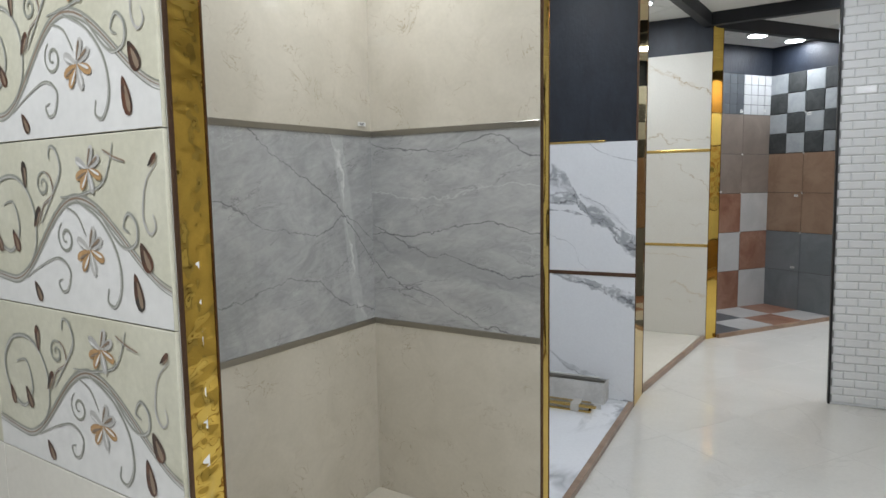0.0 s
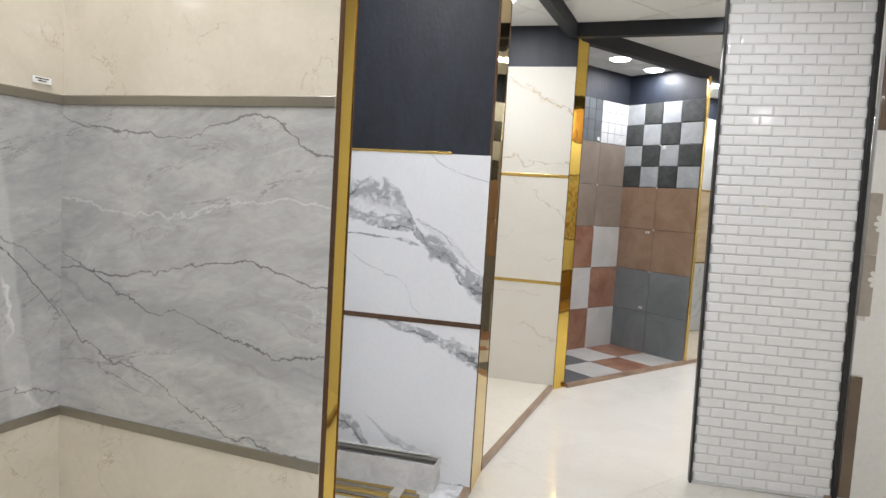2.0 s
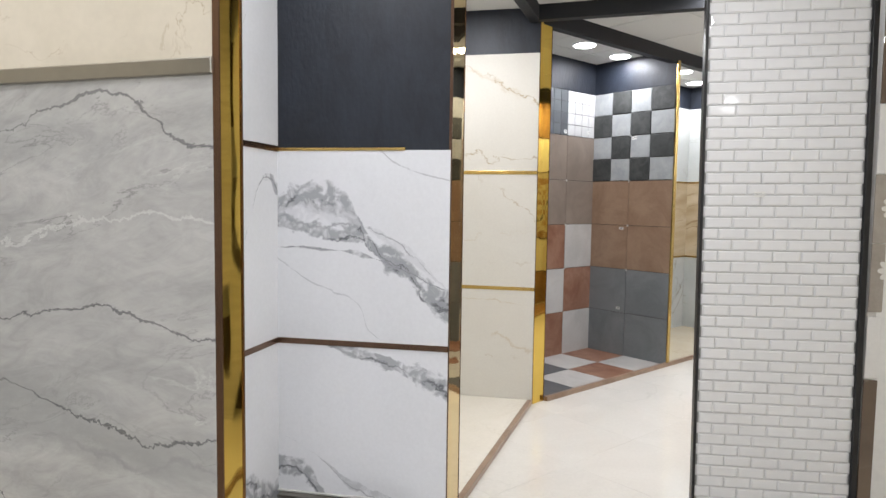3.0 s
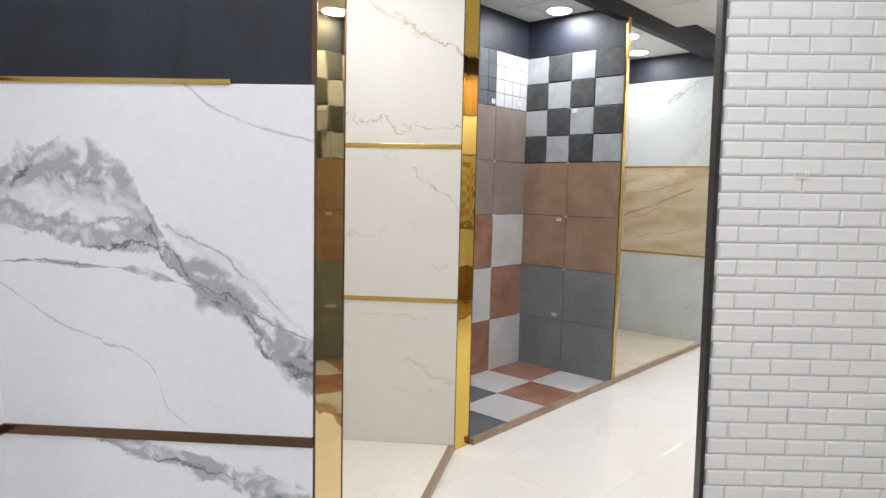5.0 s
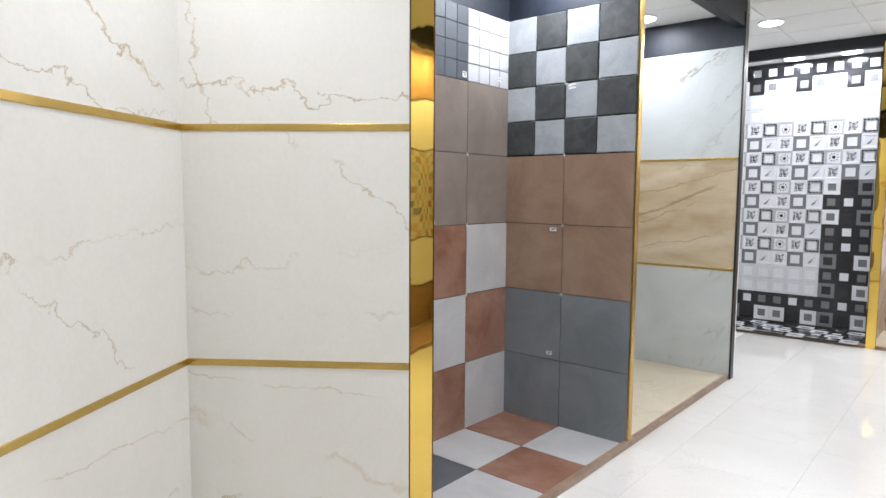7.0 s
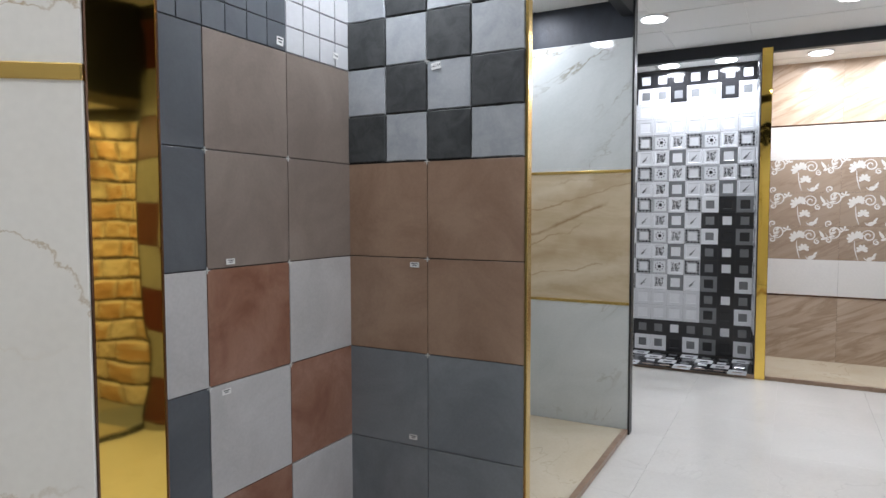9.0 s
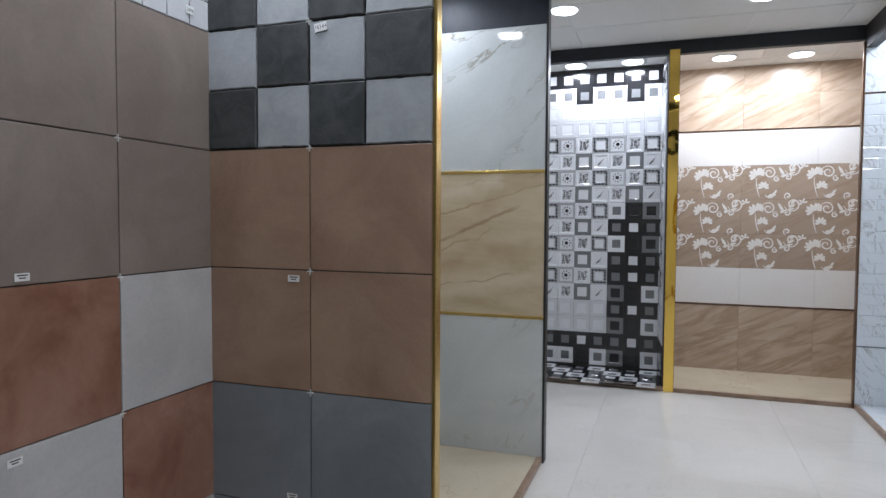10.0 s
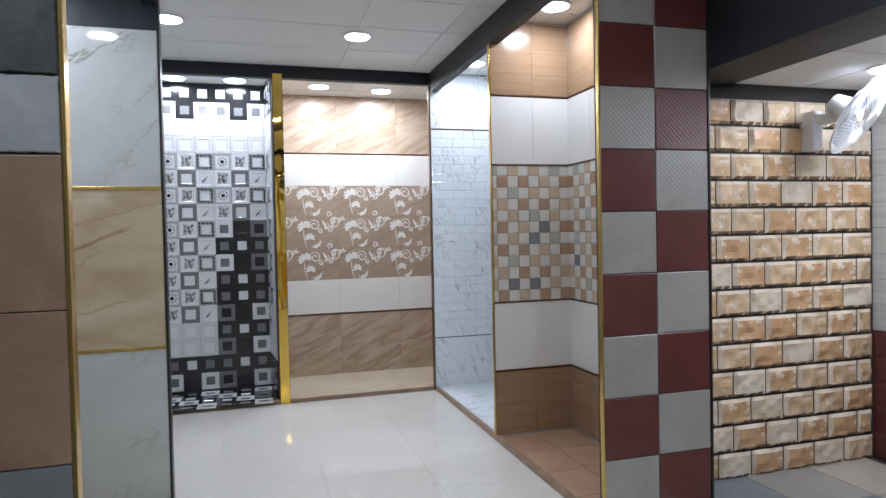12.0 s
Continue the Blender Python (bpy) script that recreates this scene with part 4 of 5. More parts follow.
def relief(name, a, c):
    """Tile with a pressed diamond relief."""
    m = mottled(name, a, c, 4.0, 0.3, 0.0)
    nt = m.node_tree
    vec = coords(nt, (1, 1, 1.4), (0, 45, 0), wander=False)
    chk = node(nt, "ShaderNodeTexVoronoi", Scale=58.0, Randomness=0.0)
    nt.links.new(vec, chk.inputs["Vector"])
    bump(nt, nt.nodes["Principled BSDF"], chk.outputs["Distance"], 0.5, 0.006)
    return m


MAROON_RELIEF = relief("maroon_relief_tile", (0.085, 0.022, 0.020), (0.11, 0.032, 0.028))
GREY_RELIEF = relief("grey_relief_tile", (0.26, 0.25, 0.225), (0.31, 0.30, 0.275))
wall, L = face((H2X, HY), (H2X, HB), material=GROUT, label="partition end of maroon and grey chequered tiles")
CQ = 0.288
for r in range(-1, 9):
    for c in range(2):
        material = MAROON if (r + c) % 2 else STONE_GREY
        if (r, c) in ((6, 1), (4, 0), (5, 1), (6, 0)):
            material = MAROON_RELIEF if (r + c) % 2 else GREY_RELIEF
        z0, z1 = max(0.0, 0.042 + r * CQ), min(2.8, 0.042 + (r + 1) * CQ)
        if z1 - z0 > 0.02:
            tile(wall, c * L / 2, z0, L / 2, z1 - z0, material, b=0.003, gap=0.004)
part("edge_strip", box_bm(-0.008, -0.012, 0, 0.0, 0.016, CEIL2, bevel=0.002), GOLD_TRIM, wall, "thin gold edge strip")
part("edge_strip", box_bm(L, -0.012, 0, L + 0.012, 0.05, CEIL, bevel=0.002), BLACK, wall, "black edge strip")

# ---- rough stone brick booth ----
QX = 7.2
SAND = mottled("sandstone_split_face", (0.50, 0.33, 0.18), (0.62, 0.47, 0.30), 9.0, 0.45, 0.6)
SAND_SHADE = mottled("shaded_lower_edge", (0.15, 0.09, 0.05), (0.30, 0.19, 0.11), 22.0, 0.6, 0.4)
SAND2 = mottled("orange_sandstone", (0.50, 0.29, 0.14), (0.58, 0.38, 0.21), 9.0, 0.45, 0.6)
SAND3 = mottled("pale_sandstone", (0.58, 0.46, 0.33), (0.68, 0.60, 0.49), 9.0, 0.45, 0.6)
wall, L = face((QX, HB - 0.04), (QX, 0.52), z1=2.2, material=GROUT, label="booth side wall of split sandstone bricks")


def rock_mesh(w, h, seed, material):
    """A split-face stone with an uneven front and ragged lower edge."""
    nx, nz = 12, 8
    vs, fs = [], []
    for j in range(nz + 1):
        for i in range(nx + 1):
            x, z = w * i / nx, h * j / nz
            rim = min(i, nx - i, j, nz - j) == 0
            facet = max(0.0, x / w - 0.55 - 0.25 * noise.noise((seed * 2.1, z * 9, 3.0)))
            d = 0.005 if rim else 0.021 + 0.012 * noise.noise((x * 17, z * 21, seed * 3.7)) - 0.02 * facet
            if j == 0 and 0 < i < nx:
                z += 0.012 * abs(noise.noise((x * 40, seed * 1.3, 0.5)))
            vs.append((x, -d, z))
    for j in range(nz):
        for i in range(nx):
            k = j * (nx + 1) + i
            fs.append((k, k + 1, k + nx + 2, k + nx + 1))
    me = mesh_from("brick", vs, fs, material)
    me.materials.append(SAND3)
    me.materials.append(SAND_SHADE)
    for k, p in enumerate(me.polygons):
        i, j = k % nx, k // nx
        # ragged shade below the stone, painted as dark brown on its lowest faces
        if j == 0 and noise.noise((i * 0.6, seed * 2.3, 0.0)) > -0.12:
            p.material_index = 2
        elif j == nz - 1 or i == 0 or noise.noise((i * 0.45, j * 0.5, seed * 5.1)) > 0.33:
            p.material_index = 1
    return me


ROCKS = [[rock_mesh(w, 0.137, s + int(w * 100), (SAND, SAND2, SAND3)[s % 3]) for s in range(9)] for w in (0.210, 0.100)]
rng = random.Random(11)
for r in range(14):
    z = 0.028 + r * 0.1482
    x = -0.089 if r % 2 else -0.189
    while x < L - 0.05:
        half = x < -0.01 or x + 0.21 > L
        x0 = 0.001 if x < 0 else x
        if x + 0.21 > 0.09 and x0 + (0.095 if half else 0.207) < L + 0.06:
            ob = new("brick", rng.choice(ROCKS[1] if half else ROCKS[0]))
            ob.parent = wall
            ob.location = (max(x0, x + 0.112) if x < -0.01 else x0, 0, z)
        x += 0.2165
PLANK = mottled("grey_plank_tile", (0.38, 0.36, 0.34), (0.48, 0.46, 0.44), 6.0, 0.3, 0.1, (0.3, 1, 5))
wall, L = face((QX, 0.52), (4.6, 0.52), z1=2.2, material=GROUT, label="booth back wall of grey planks above maroon tiles")
for r in range(15):
    for c in range(4):
        tile(wall, c * 0.65, 0.03 + r * 0.15, 0.65, 0.15, MAROON if r < 5 else PLANK)
prism("floor_brick_booth", [(4.6, HB), (QX, HB), (QX, 0.52), (4.6, 0.52)], -0.02, 0.022, GROUT, "booth floor of grey and beige tiles")
FL = bpy.data.objects["floor_brick_booth"]
BLUEG = mottled("blue_grey_floor_tile", (0.15, 0.17, 0.19), (0.2, 0.22, 0.24), 4.0, 0.3)
PUTTY = mottled("putty_floor_tile", (0.38, 0.34, 0.28), (0.44, 0.40, 0.34), 4.0, 0.3)
for i in range(6):
    for j in range(3):
        floor_tile(FL, QX - (i + 1) * 0.43, HB - 0.02 - (j + 1) * 0.43, 0.43, 0.43, 0.022, (BLUEG, STONE_GREY, PUTTY)[(j - i) % 3])
ob = prism("bulkhead", [(4.6, HB - 0.34), (QX, HB - 0.34), (QX, HB), (4.6, HB)], 2.155, CEIL, BEAM, "dark blue boxed bulkhead over the booth front", "bulkhead")
ceiling("ceiling_brick_booth", 4.6, 0.52, QX, HB - 0.345, 2.175, "white panel ceiling of the brick booth")
face((QX + 0.05, HB), (H2X + 0.06, HB), material=BEAM, label="dark painted return wall", T=0.03)
face((4.6, 0.52), (4.6, HB), material=PLANK, label="tiled side wall of a booth")

# ---- white subway tile panel ----
SL, SR = (3.850, 2.975), (4.276, 2.473)
wall, L = face(SL, SR, material=BRICK_JOINT, label="partition face of white bevelled brick tiles", T=0.02)
wall.matrix_world = wall.matrix_world @ Matrix.Rotation(radians(-0.6), 4, "Y")
z, n = 0.0104 - 0.0497, 0
while z < 2.78:
    x = -0.109 if n % 2 else -0.0505
    while x < L - 0.004:
        x0, x1, z0 = max(0, x), min(L, x + 0.117), max(0, z)
        if x1 - x0 > 0.01:
            tile(wall, x0, z0, x1 - x0, z + 0.0497 - z0, WHITE_GLAZE, t=0.009, b=0.007 if z > 0 else 0.002, gap=0.0015, name="brick")
        x += 0.117
    z += 0.0497
    n += 1
part("edge_strip", box_bm(-0.014, -0.014, 0, -0.001, 0.036, CEIL, bevel=0.003), BLACK, wall, "black edge strip")
part("edge_strip", box_bm(L + 0.001, -0.02, 0, L + 0.025, 0.05, CEIL, bevel=0.003), BLACK, wall, "black edge strip")
SUBWAY = wall
UMBER = marble("dark_brown_marble", (0.13, 0.095, 0.07), (0.19, 0.14, 0.10), (0.3, 0.25, 0.2), 2.0, 0.02)
GREIGE = mottled("greige_tile", (0.33, 0.29, 0.25), (0.4, 0.36, 0.31), 5.0, 0.2, 0.05)
d = Vector((SR[0] - SL[0], SR[1] - SL[1])).normalized()
PA = (SR[0] + d.x * 0.03, SR[1] + d.y * 0.03)
PB = (PA[0] + d.x * 0.9, PA[1] + d.y * 0.9)
wall, L = face(PA, PB, material=PALE_GROUT, label="booth side wall of brown marble and floral tiles")
for z0, z1, material in ((0.03, 0.65, UMBER), (0.655, 0.93, WHITE_WALL), (0.95, 1.25, GREIGE), (1.25, 1.55, GREIGE), (1.55, 1.85, WHITE_WALL), (1.85, 2.4, UMBER)):
    tile(wall, 0, z0, 0.45, z1 - z0, material)
    tile(wall, 0.45, z0, L - 0.45, z1 - z0, material)
FLORAL_SIDE = wall
kerb(off(SR, -3.2, 0), SR)
prism("floor_side_booth", [off(SR, -3.2, -0.04), off(SR, 0, -0.04), PB, off(PB, -3.2, 0)], -0.02, 0.028, IVORY_FLOOR, "ivory floor of a display booth")
face(PB, off(PB, -3.2, 0), material=CREAM, label="back wall of a display booth")
face((4.6, 2.0), (4.35, 2.44), material=PLASTER, label="plain wall behind the brick tile partition")

# ---- beams ----
beam(A0, A1, 2.63, CEIL2)
beam(A1, A2, 2.63, CEIL2)
beam(A2, A2R, 2.63, CEIL2)
beam(A2R, A3, 2.62, CEIL2)
beam(A3, (MX, FY), 2.615, CEIL2)
beam(off(A3, 0.0, -1.75), off(A3, 0.0, -0.02), 2.62, CEIL2)
beam((FX, PY1), (FX, HY), 2.715, CEIL2)
beam((FX, HY), (H2X, HY), 2.65, CEIL2)


# ---- lamps ----
def downlight(x, y, z, power=LAMP_W, r=0.088):
    ob = thing("downlight", "round white LED downlight in the ceiling", "ceiling light", Matrix.Translation((x, y, z)), "ceiling downlights")
    bm = bmesh.new()
    bmesh.ops.create_cone(bm, cap_ends=True, segments=32, radius1=r + 0.012, radius2=r + 0.016, depth=0.012, matrix=Matrix.Translation((0, 0, -0.006)))
    part("rim", bm, PLASTIC, ob, "white rim")
    bm = bmesh.new()
    bmesh.ops.create_cone(bm, cap_ends=True, segments=32, radius1=r - 0.006, radius2=r, depth=0.006, matrix=Matrix.Translation((0, 0, -0.015)))
    part("diffuser", bm, LAMP, ob, "glowing white diffuser")
    light = bpy.data.lights.new("downlight_lamp", "AREA")
    light.shape, light.size, light.energy, light.color = "DISK", r * 1.9, power, (0.90, 0.935, 1.0)
    lo = new("downlight_lamp", light)
    lo.parent = ob
    lo.location = (0, 0, -0.022)
    return ob


# main aisle and room
# the one at (5.7, 2.75) is an unseen fill, added to brighten the chequer panel
for x, y, power in ((-0.16, 0.02, 30), (0.94, 0.79, 34), (1.61, -1.11, 16), (0.5, -1.92, 14), (-1.1, -2.8, 12), (3.0, 2.5, 13), (4.9, 3.4, 16), (5.7, 2.75, 16)):
    downlight(x, y, CEIL, power)
for x, y, power in ((7.3, 3.7, 7), (8.77, 4.5, 7), (8.88, 3.26, 8)):
    downlight(x, y, CEIL2, power)
# booths
# the first, off A0, is an unseen fill added to brighten the floral tiles
for (x, y), power in ((off(A0, -0.75, 0.35), 32), (off(A1, -0.45, 0.4), 13), (off(A2, -0.8, 0.35), 8), (off(A3, -0.7, 0.4), 11)):
    downlight(x, y, CEIL, power)
for x, y, power in ((5.45, 4.90, 9), (6.0, 4.93, 9), (7.0, 4.89, 7), (7.63, 5.1, 7)):
    downlight(x, y, CEIL, power)
for x, y in ((10.17, 4.62), (10.17, 4.13), (10.27, 3.4), (10.34, 2.81)):
    downlight(x, y, BOOTH_CEIL, 10 if x < 10.2 else 21)
for x, y in ((9.4, 2.2), (8.0, 2.15)):
    downlight(x, y, CEIL2, 13)
downlight(6.72, 0.98, 2.175, 21)
downlight(6.0, 1.25, 2.175, 24)


# ---- ornaments printed on tiles ----
def ribbon_into(vs, fs, mi, pts, width, y, material_index):
    """A thin flat band along pts (x, z), tapering to both ends."""
    n = len(pts)
    k = len(vs)
    for i, (x, z) in enumerate(pts):
        a, b = pts[max(0, i - 1)], pts[min(n - 1, i + 1)]
        dx, dz = b[0] - a[0], b[1] - a[1]
        d = math.hypot(dx, dz) or 1.0
        w = width * (0.35 + 0.65 * math.sin(math.pi * (i + 0.5) / n)) / 2
        vs += [(x - dz / d * w, y, z + dx / d * w), (x + dz / d * w, y, z - dx / d * w)]
    for i in range(n - 1):
        fs.append((k + 2 * i, k + 2 * i + 1, k + 2 * i + 3, k + 2 * i + 2))
        mi.append(material_index)


def spiral(cx, cz, r, turns, start, sense=1, n=26):
    return [(cx + r * (1 - 0.82 * i / n) * math.cos(start + sense * turns * 2 * math.pi * i / n), cz + r * (1 - 0.82 * i / n) * math.sin(start + sense * turns * 2 * math.pi * i / n)) for i in range(n + 1)]


def leaf_into(vs, fs, mi, cx, cz, length, width, angle, y, material_index):
    k = len(vs)
    ca, sa = math.cos(angle), math.sin(angle)
    for i in range(12):
        a = 2 * math.pi * i / 12
        u, v = length / 2 * math.cos(a), width / 2 * math.sin(a) * (1 - 0.45 * math.cos(a))
        vs.append((cx + u * ca - v * sa, y, cz + u * sa + v * ca))
    fs.append(tuple(range(k, k + 12)))
    mi.append(material_index)


def print_mesh(name, vs, fs, mi, materials):
    me = mesh_from(name, vs, fs, materials[0])
    for m in materials[1:]:
        me.materials.append(m)
    for p, i in zip(me.polygons, mi):
        p.material_index = i
    return me


# brown scroll tiles before the first pillar
STEM = plain("brown_grey_print", (0.27, 0.20, 0.14), 0.3)
STEM2 = plain("grey_green_print", (0.30, 0.30, 0.25), 0.3)
LEAF = mottled("dark_leaf_print", (0.045, 0.045, 0.04), (0.14, 0.06, 0.035), 30.0, 0.3, 0.0)
OCHRE = plain("ochre_petal_print", (0.46, 0.28, 0.13), 0.3)
WHITE_PRINT = plain("white_print", (0.74, 0.72, 0.68), 0.2)
SILVER = plain("pale_grey_petal_print", (0.48, 0.46, 0.42), 0.3)
W0, H0 = 0.60, 0.30
vs, fs, mi = [], [], []
Y = -0.0086


def stem_height(u):
    """The main stem: low at both ends of the tile, one crest at u = 0.25 from its edge."""
    if u < 0.25:
        f = 0.5 - 0.5 * math.cos(math.pi * min(1, (u + 0.03) / 0.28))
        return 0.055 + 0.142 * f
    f = 0.5 + 0.5 * math.cos(math.pi * min(1.0, (u - 0.25) / 0.24))
    return 0.046 + 0.151 * f + 0.25 * max(0.0, u - 0.49) ** 1.3


def arc(pts, n=9):
    """A smooth run through points (u from the tile's edge, height), as tile coordinates."""
    pts = [(W0 - u, v) for u, v in pts]
    out = []
    for i in range(len(pts) - 1):
        p0, p1, p2, p3 = pts[max(0, i - 1)], pts[i], pts[i + 1], pts[min(len(pts) - 1, i + 2)]
        for k in range(n):
            t = k / n
            out.append(tuple(0.5 * (2 * p1[q] + (p2[q] - p0[q]) * t + (2 * p0[q] - 5 * p1[q] + 4 * p2[q] - p3[q]) * t * t + (3 * p1[q] - p0[q] - 3 * p2[q] + p3[q]) * t ** 3) for q in (0, 1)))
    return out + [pts[-1]]


cols = [W0 * i / 60 for i in range(61)]
k = len(vs)
for u in cols:
    vs += [(W0 - u, Y, 0.002), (W0 - u, Y, stem_height(u))]
for i in range(60):
    fs.append((k + 2 * i + 2, k + 2 * i, k + 2 * i + 1, k + 2 * i + 3))
    mi.append(4)
Y -= 0.0003
for lift, width, colour in ((0.0, 0.016, 5), (0.007, 0.005, 1), (0.001, 0.0035, 0), (-0.006, 0.004, 1)):
    ribbon_into(vs, fs, mi, [(W0 - u, stem_height(u) + lift) for u in cols], width, Y, colour)
    Y -= 0.0001
# tendrils
for pts, width, colour in (
        (((0.25, 0.195), (0.185, 0.165), (0.14, 0.115), (0.13, 0.06), (0.15, 0.024), (0.172, 0.03), (0.168, 0.052)), 0.0075, 1),
        (((0.44, 0.052), (0.38, 0.078), (0.32, 0.094), (0.285, 0.075), (0.295, 0.042), (0.315, 0.036), (0.325, 0.052), (0.31, 0.058)), 0.0065, 1),
        (((0.29, 0.185), (0.25, 0.17), (0.225, 0.135)), 0.004, 1),
        (((0.37, 0.155), (0.325, 0.205), (0.295, 0.245), (0.305, 0.28), (0.325, 0.285), (0.33, 0.265)), 0.007, 1),
        (((0.38, 0.15), (0.36, 0.185), (0.325, 0.205), (0.33, 0.235), (0.35, 0.245)), 0.005, 0),
        (((0.30, 0.20), (0.23, 0.205), (0.17, 0.22), (0.145, 0.25), (0.13, 0.285)), 0.005, 1),
        (((0.19, 0.185), (0.14, 0.135), (0.11, 0.12), (0.082, 0.13), (0.08, 0.16), (0.1, 0.175), (0.115, 0.155), (0.1, 0.145)), 0.007, 1),
        (((0.02, 0.25), (0.05, 0.22), (0.06, 0.17), (0.045, 0.145), (0.03, 0.155), (0.035, 0.175)), 0.0045, 5),
        (((0.43, 0.07), (0.395, 0.12), (0.40, 0.19), (0.45, 0.235), (0.52, 0.23), (0.56, 0.18), (0.54, 0.12), (0.49, 0.10), (0.455, 0.14), (0.47, 0.19), (0.51, 0.185)), 0.009, 1),
        (((0.10, 0.255), (0.13, 0.262), (0.16, 0.275)), 0.005, 0)):
    ribbon_into(vs, fs, mi, arc(pts), width, Y, colour)
    ribbon_into(vs, fs, mi, arc([(u + 0.0015, v - 0.0015) for u, v in pts]), width * 0.35, Y - 0.0003, 5)
for u, v, r, st in ((0.29, 0.13, 0.028, 2.0), (0.355, 0.222, 0.024, 0.5)):
    ribbon_into(vs, fs, mi, spiral(W0 - u, v, r, 1.5, st, 1), 0.006, Y - 0.0002, 1)
# leaves, dark with a rusty half
for u, v, ln, wd, an in ((0.06, 0.108, 0.05, 0.026, -1.1), (0.085, 0.052, 0.062, 0.024, -1.35), (0.40, 0.03, 0.042, 0.02, -1.0), (0.42, 0.24, 0.05, 0.017, 1.6), (0.47, 0.12, 0.046, 0.02, -1.1), (0.535, 0.115, 0.04, 0.018, -1.2), (0.385, 0.165, 0.045, 0.014, 1.0), (0.03, 0.255, 0.03, 0.008, 0.7)):
    leaf_into(vs, fs, mi, W0 - u, v, ln, wd, an + math.pi, Y - 0.0005, 2)
    leaf_into(vs, fs, mi, W0 - u + 0.004, v - 0.004, ln * 0.7, wd * 0.4, an + math.pi, Y - 0.0008, 0)
# two lilies
for u, v, r in ((0.215, 0.112, 0.036), (0.205, 0.245, 0.034)):
    cx = W0 - u
    for q, (a, colour) in enumerate(((2.7, 5), (0.5, 5), (-0.35, 3), (3.5, 3), (-1.3, 5), (1.2, 5), (-2.2, 3))):
        leaf_into(vs, fs, mi, cx + r * 0.62 * math.cos(a), v + r * 0.62 * math.sin(a), r * 1.2, r * 0.44, a + math.pi, Y - 0.0006 - 0.0001 * q, colour)
        leaf_into(vs, fs, mi, cx + r * 0.6 * math.cos(a + 0.12), v + r * 0.6 * math.sin(a + 0.12), r * 0.9, r * 0.13, a + math.pi, Y - 0.0016, 0 if q % 2 else 4)
SCROLL = print_mesh("scroll_print", vs, fs, mi, [STEM, STEM2, LEAF, OCHRE, WHITE_PRINT, SILVER])
L = 0.85
for r in range(-1, 5):
    ob = new("scroll_print", SCROLL)
    ob.parent = FLORAL_WALL
    ob.location = (L - W0, 0, 1.172 + 0.3 * r)

# white blossom scrolls on the beige wall and on the side panel
vs, fs, mi = [], [], []
Y = -0.0088
W1, H1 = 0.457, 0.324


def fan(cx, cz, r, petals, start, spread, width=0.34):
    """A blossom seen from the side: pointed petals fanned out from its foot."""
    for q in range(petals):
        a = start + spread * (q / (petals - 1) - 0.5)
        reach = r * (1.0 - 0.25 * abs(q / (petals - 1) - 0.5))
        leaf_into(vs, fs, mi, cx + reach * 0.5 * math.cos(a), cz + reach * 0.5 * math.sin(a), reach, r * width, a + math.pi, Y - 0.0001 * q, 0)


fan(0.0, 0.0, 0.068, 6, 2.2, 3.0)
fan(0.015, 0.02, 0.06, 5, 0.6, 1.8)
fan(0.06, -0.10, 0.052, 6, 1.57, 3.6, 0.42)
fan(0.375, 0.075, 0.042, 4, 1.9, 3.4, 0.36)
for cx, cz, r, turns, st, sense in ((0.105, 0.025, 0.055, 1.5, 2.6, -1), (0.165, -0.03, 0.026, 1.3, 1.2, 1), (0.295, 0.06, 0.066, 1.4, 3.4, 1), (0.255, 0.135, 0.03, 1.2, 4.4, -1), (0.255, -0.015, 0.028, 1.3, 2.0, -1), (0.125, -0.16, 0.05, 0.5, 3.3, 1)):
    ribbon_into(vs, fs, mi, spiral(cx, cz, r, turns, st, sense), 0.013, Y, 0)
for cx, cz, ln, wd, an in ((0.20, 0.04, 0.075, 0.024, 2.1), (0.225, 0.0, 0.06, 0.022, 0.4), (0.29, 0.05, 0.06, 0.022, 0.5), (0.30, 0.085, 0.05, 0.02, 0.9), (0.13, -0.175, 0.07, 0.028, 0.2), (0.155, -0.145, 0.05, 0.02, 1.0), (0.285, 0.02, 0.05, 0.018, 0.2)):
    leaf_into(vs, fs, mi, cx, cz, ln, wd, an, Y - 0.0007, 0)
ribbon_into(vs, fs, mi, [(0.0 + 0.03 * (i / 14) ** 2, -0.02 - 0.17 * i / 14) for i in range(15)], 0.009, Y, 0)
BLOSSOM = print_mesh("blossom_print", vs, fs, mi, [WHITE_PRINT])
keep = [k for k, f in enumerate(fs) if min(vs[q][0] for q in f) > 0.205]
BLOSSOM_END = print_mesh("blossom_print", vs, [fs[k] for k in keep], [0] * len(keep), [WHITE_PRINT])
for r in range(3):
    for c in range(-1, 3):
        ob = new("blossom_print", BLOSSOM if c >= 0 else BLOSSOM_END)
        ob.parent = SCROLL_WALL
        ob.location = (0.26 + c * W1, 0, 1.165 + r * 0.315)
for r in range(2):
    for c in range(2):
        ob = new("blossom_print", BLOSSOM)
        ob.parent = FLORAL_SIDE
        ob.location = (0.09 + c * 0.42, 0, 1.13 + r * 0.27)


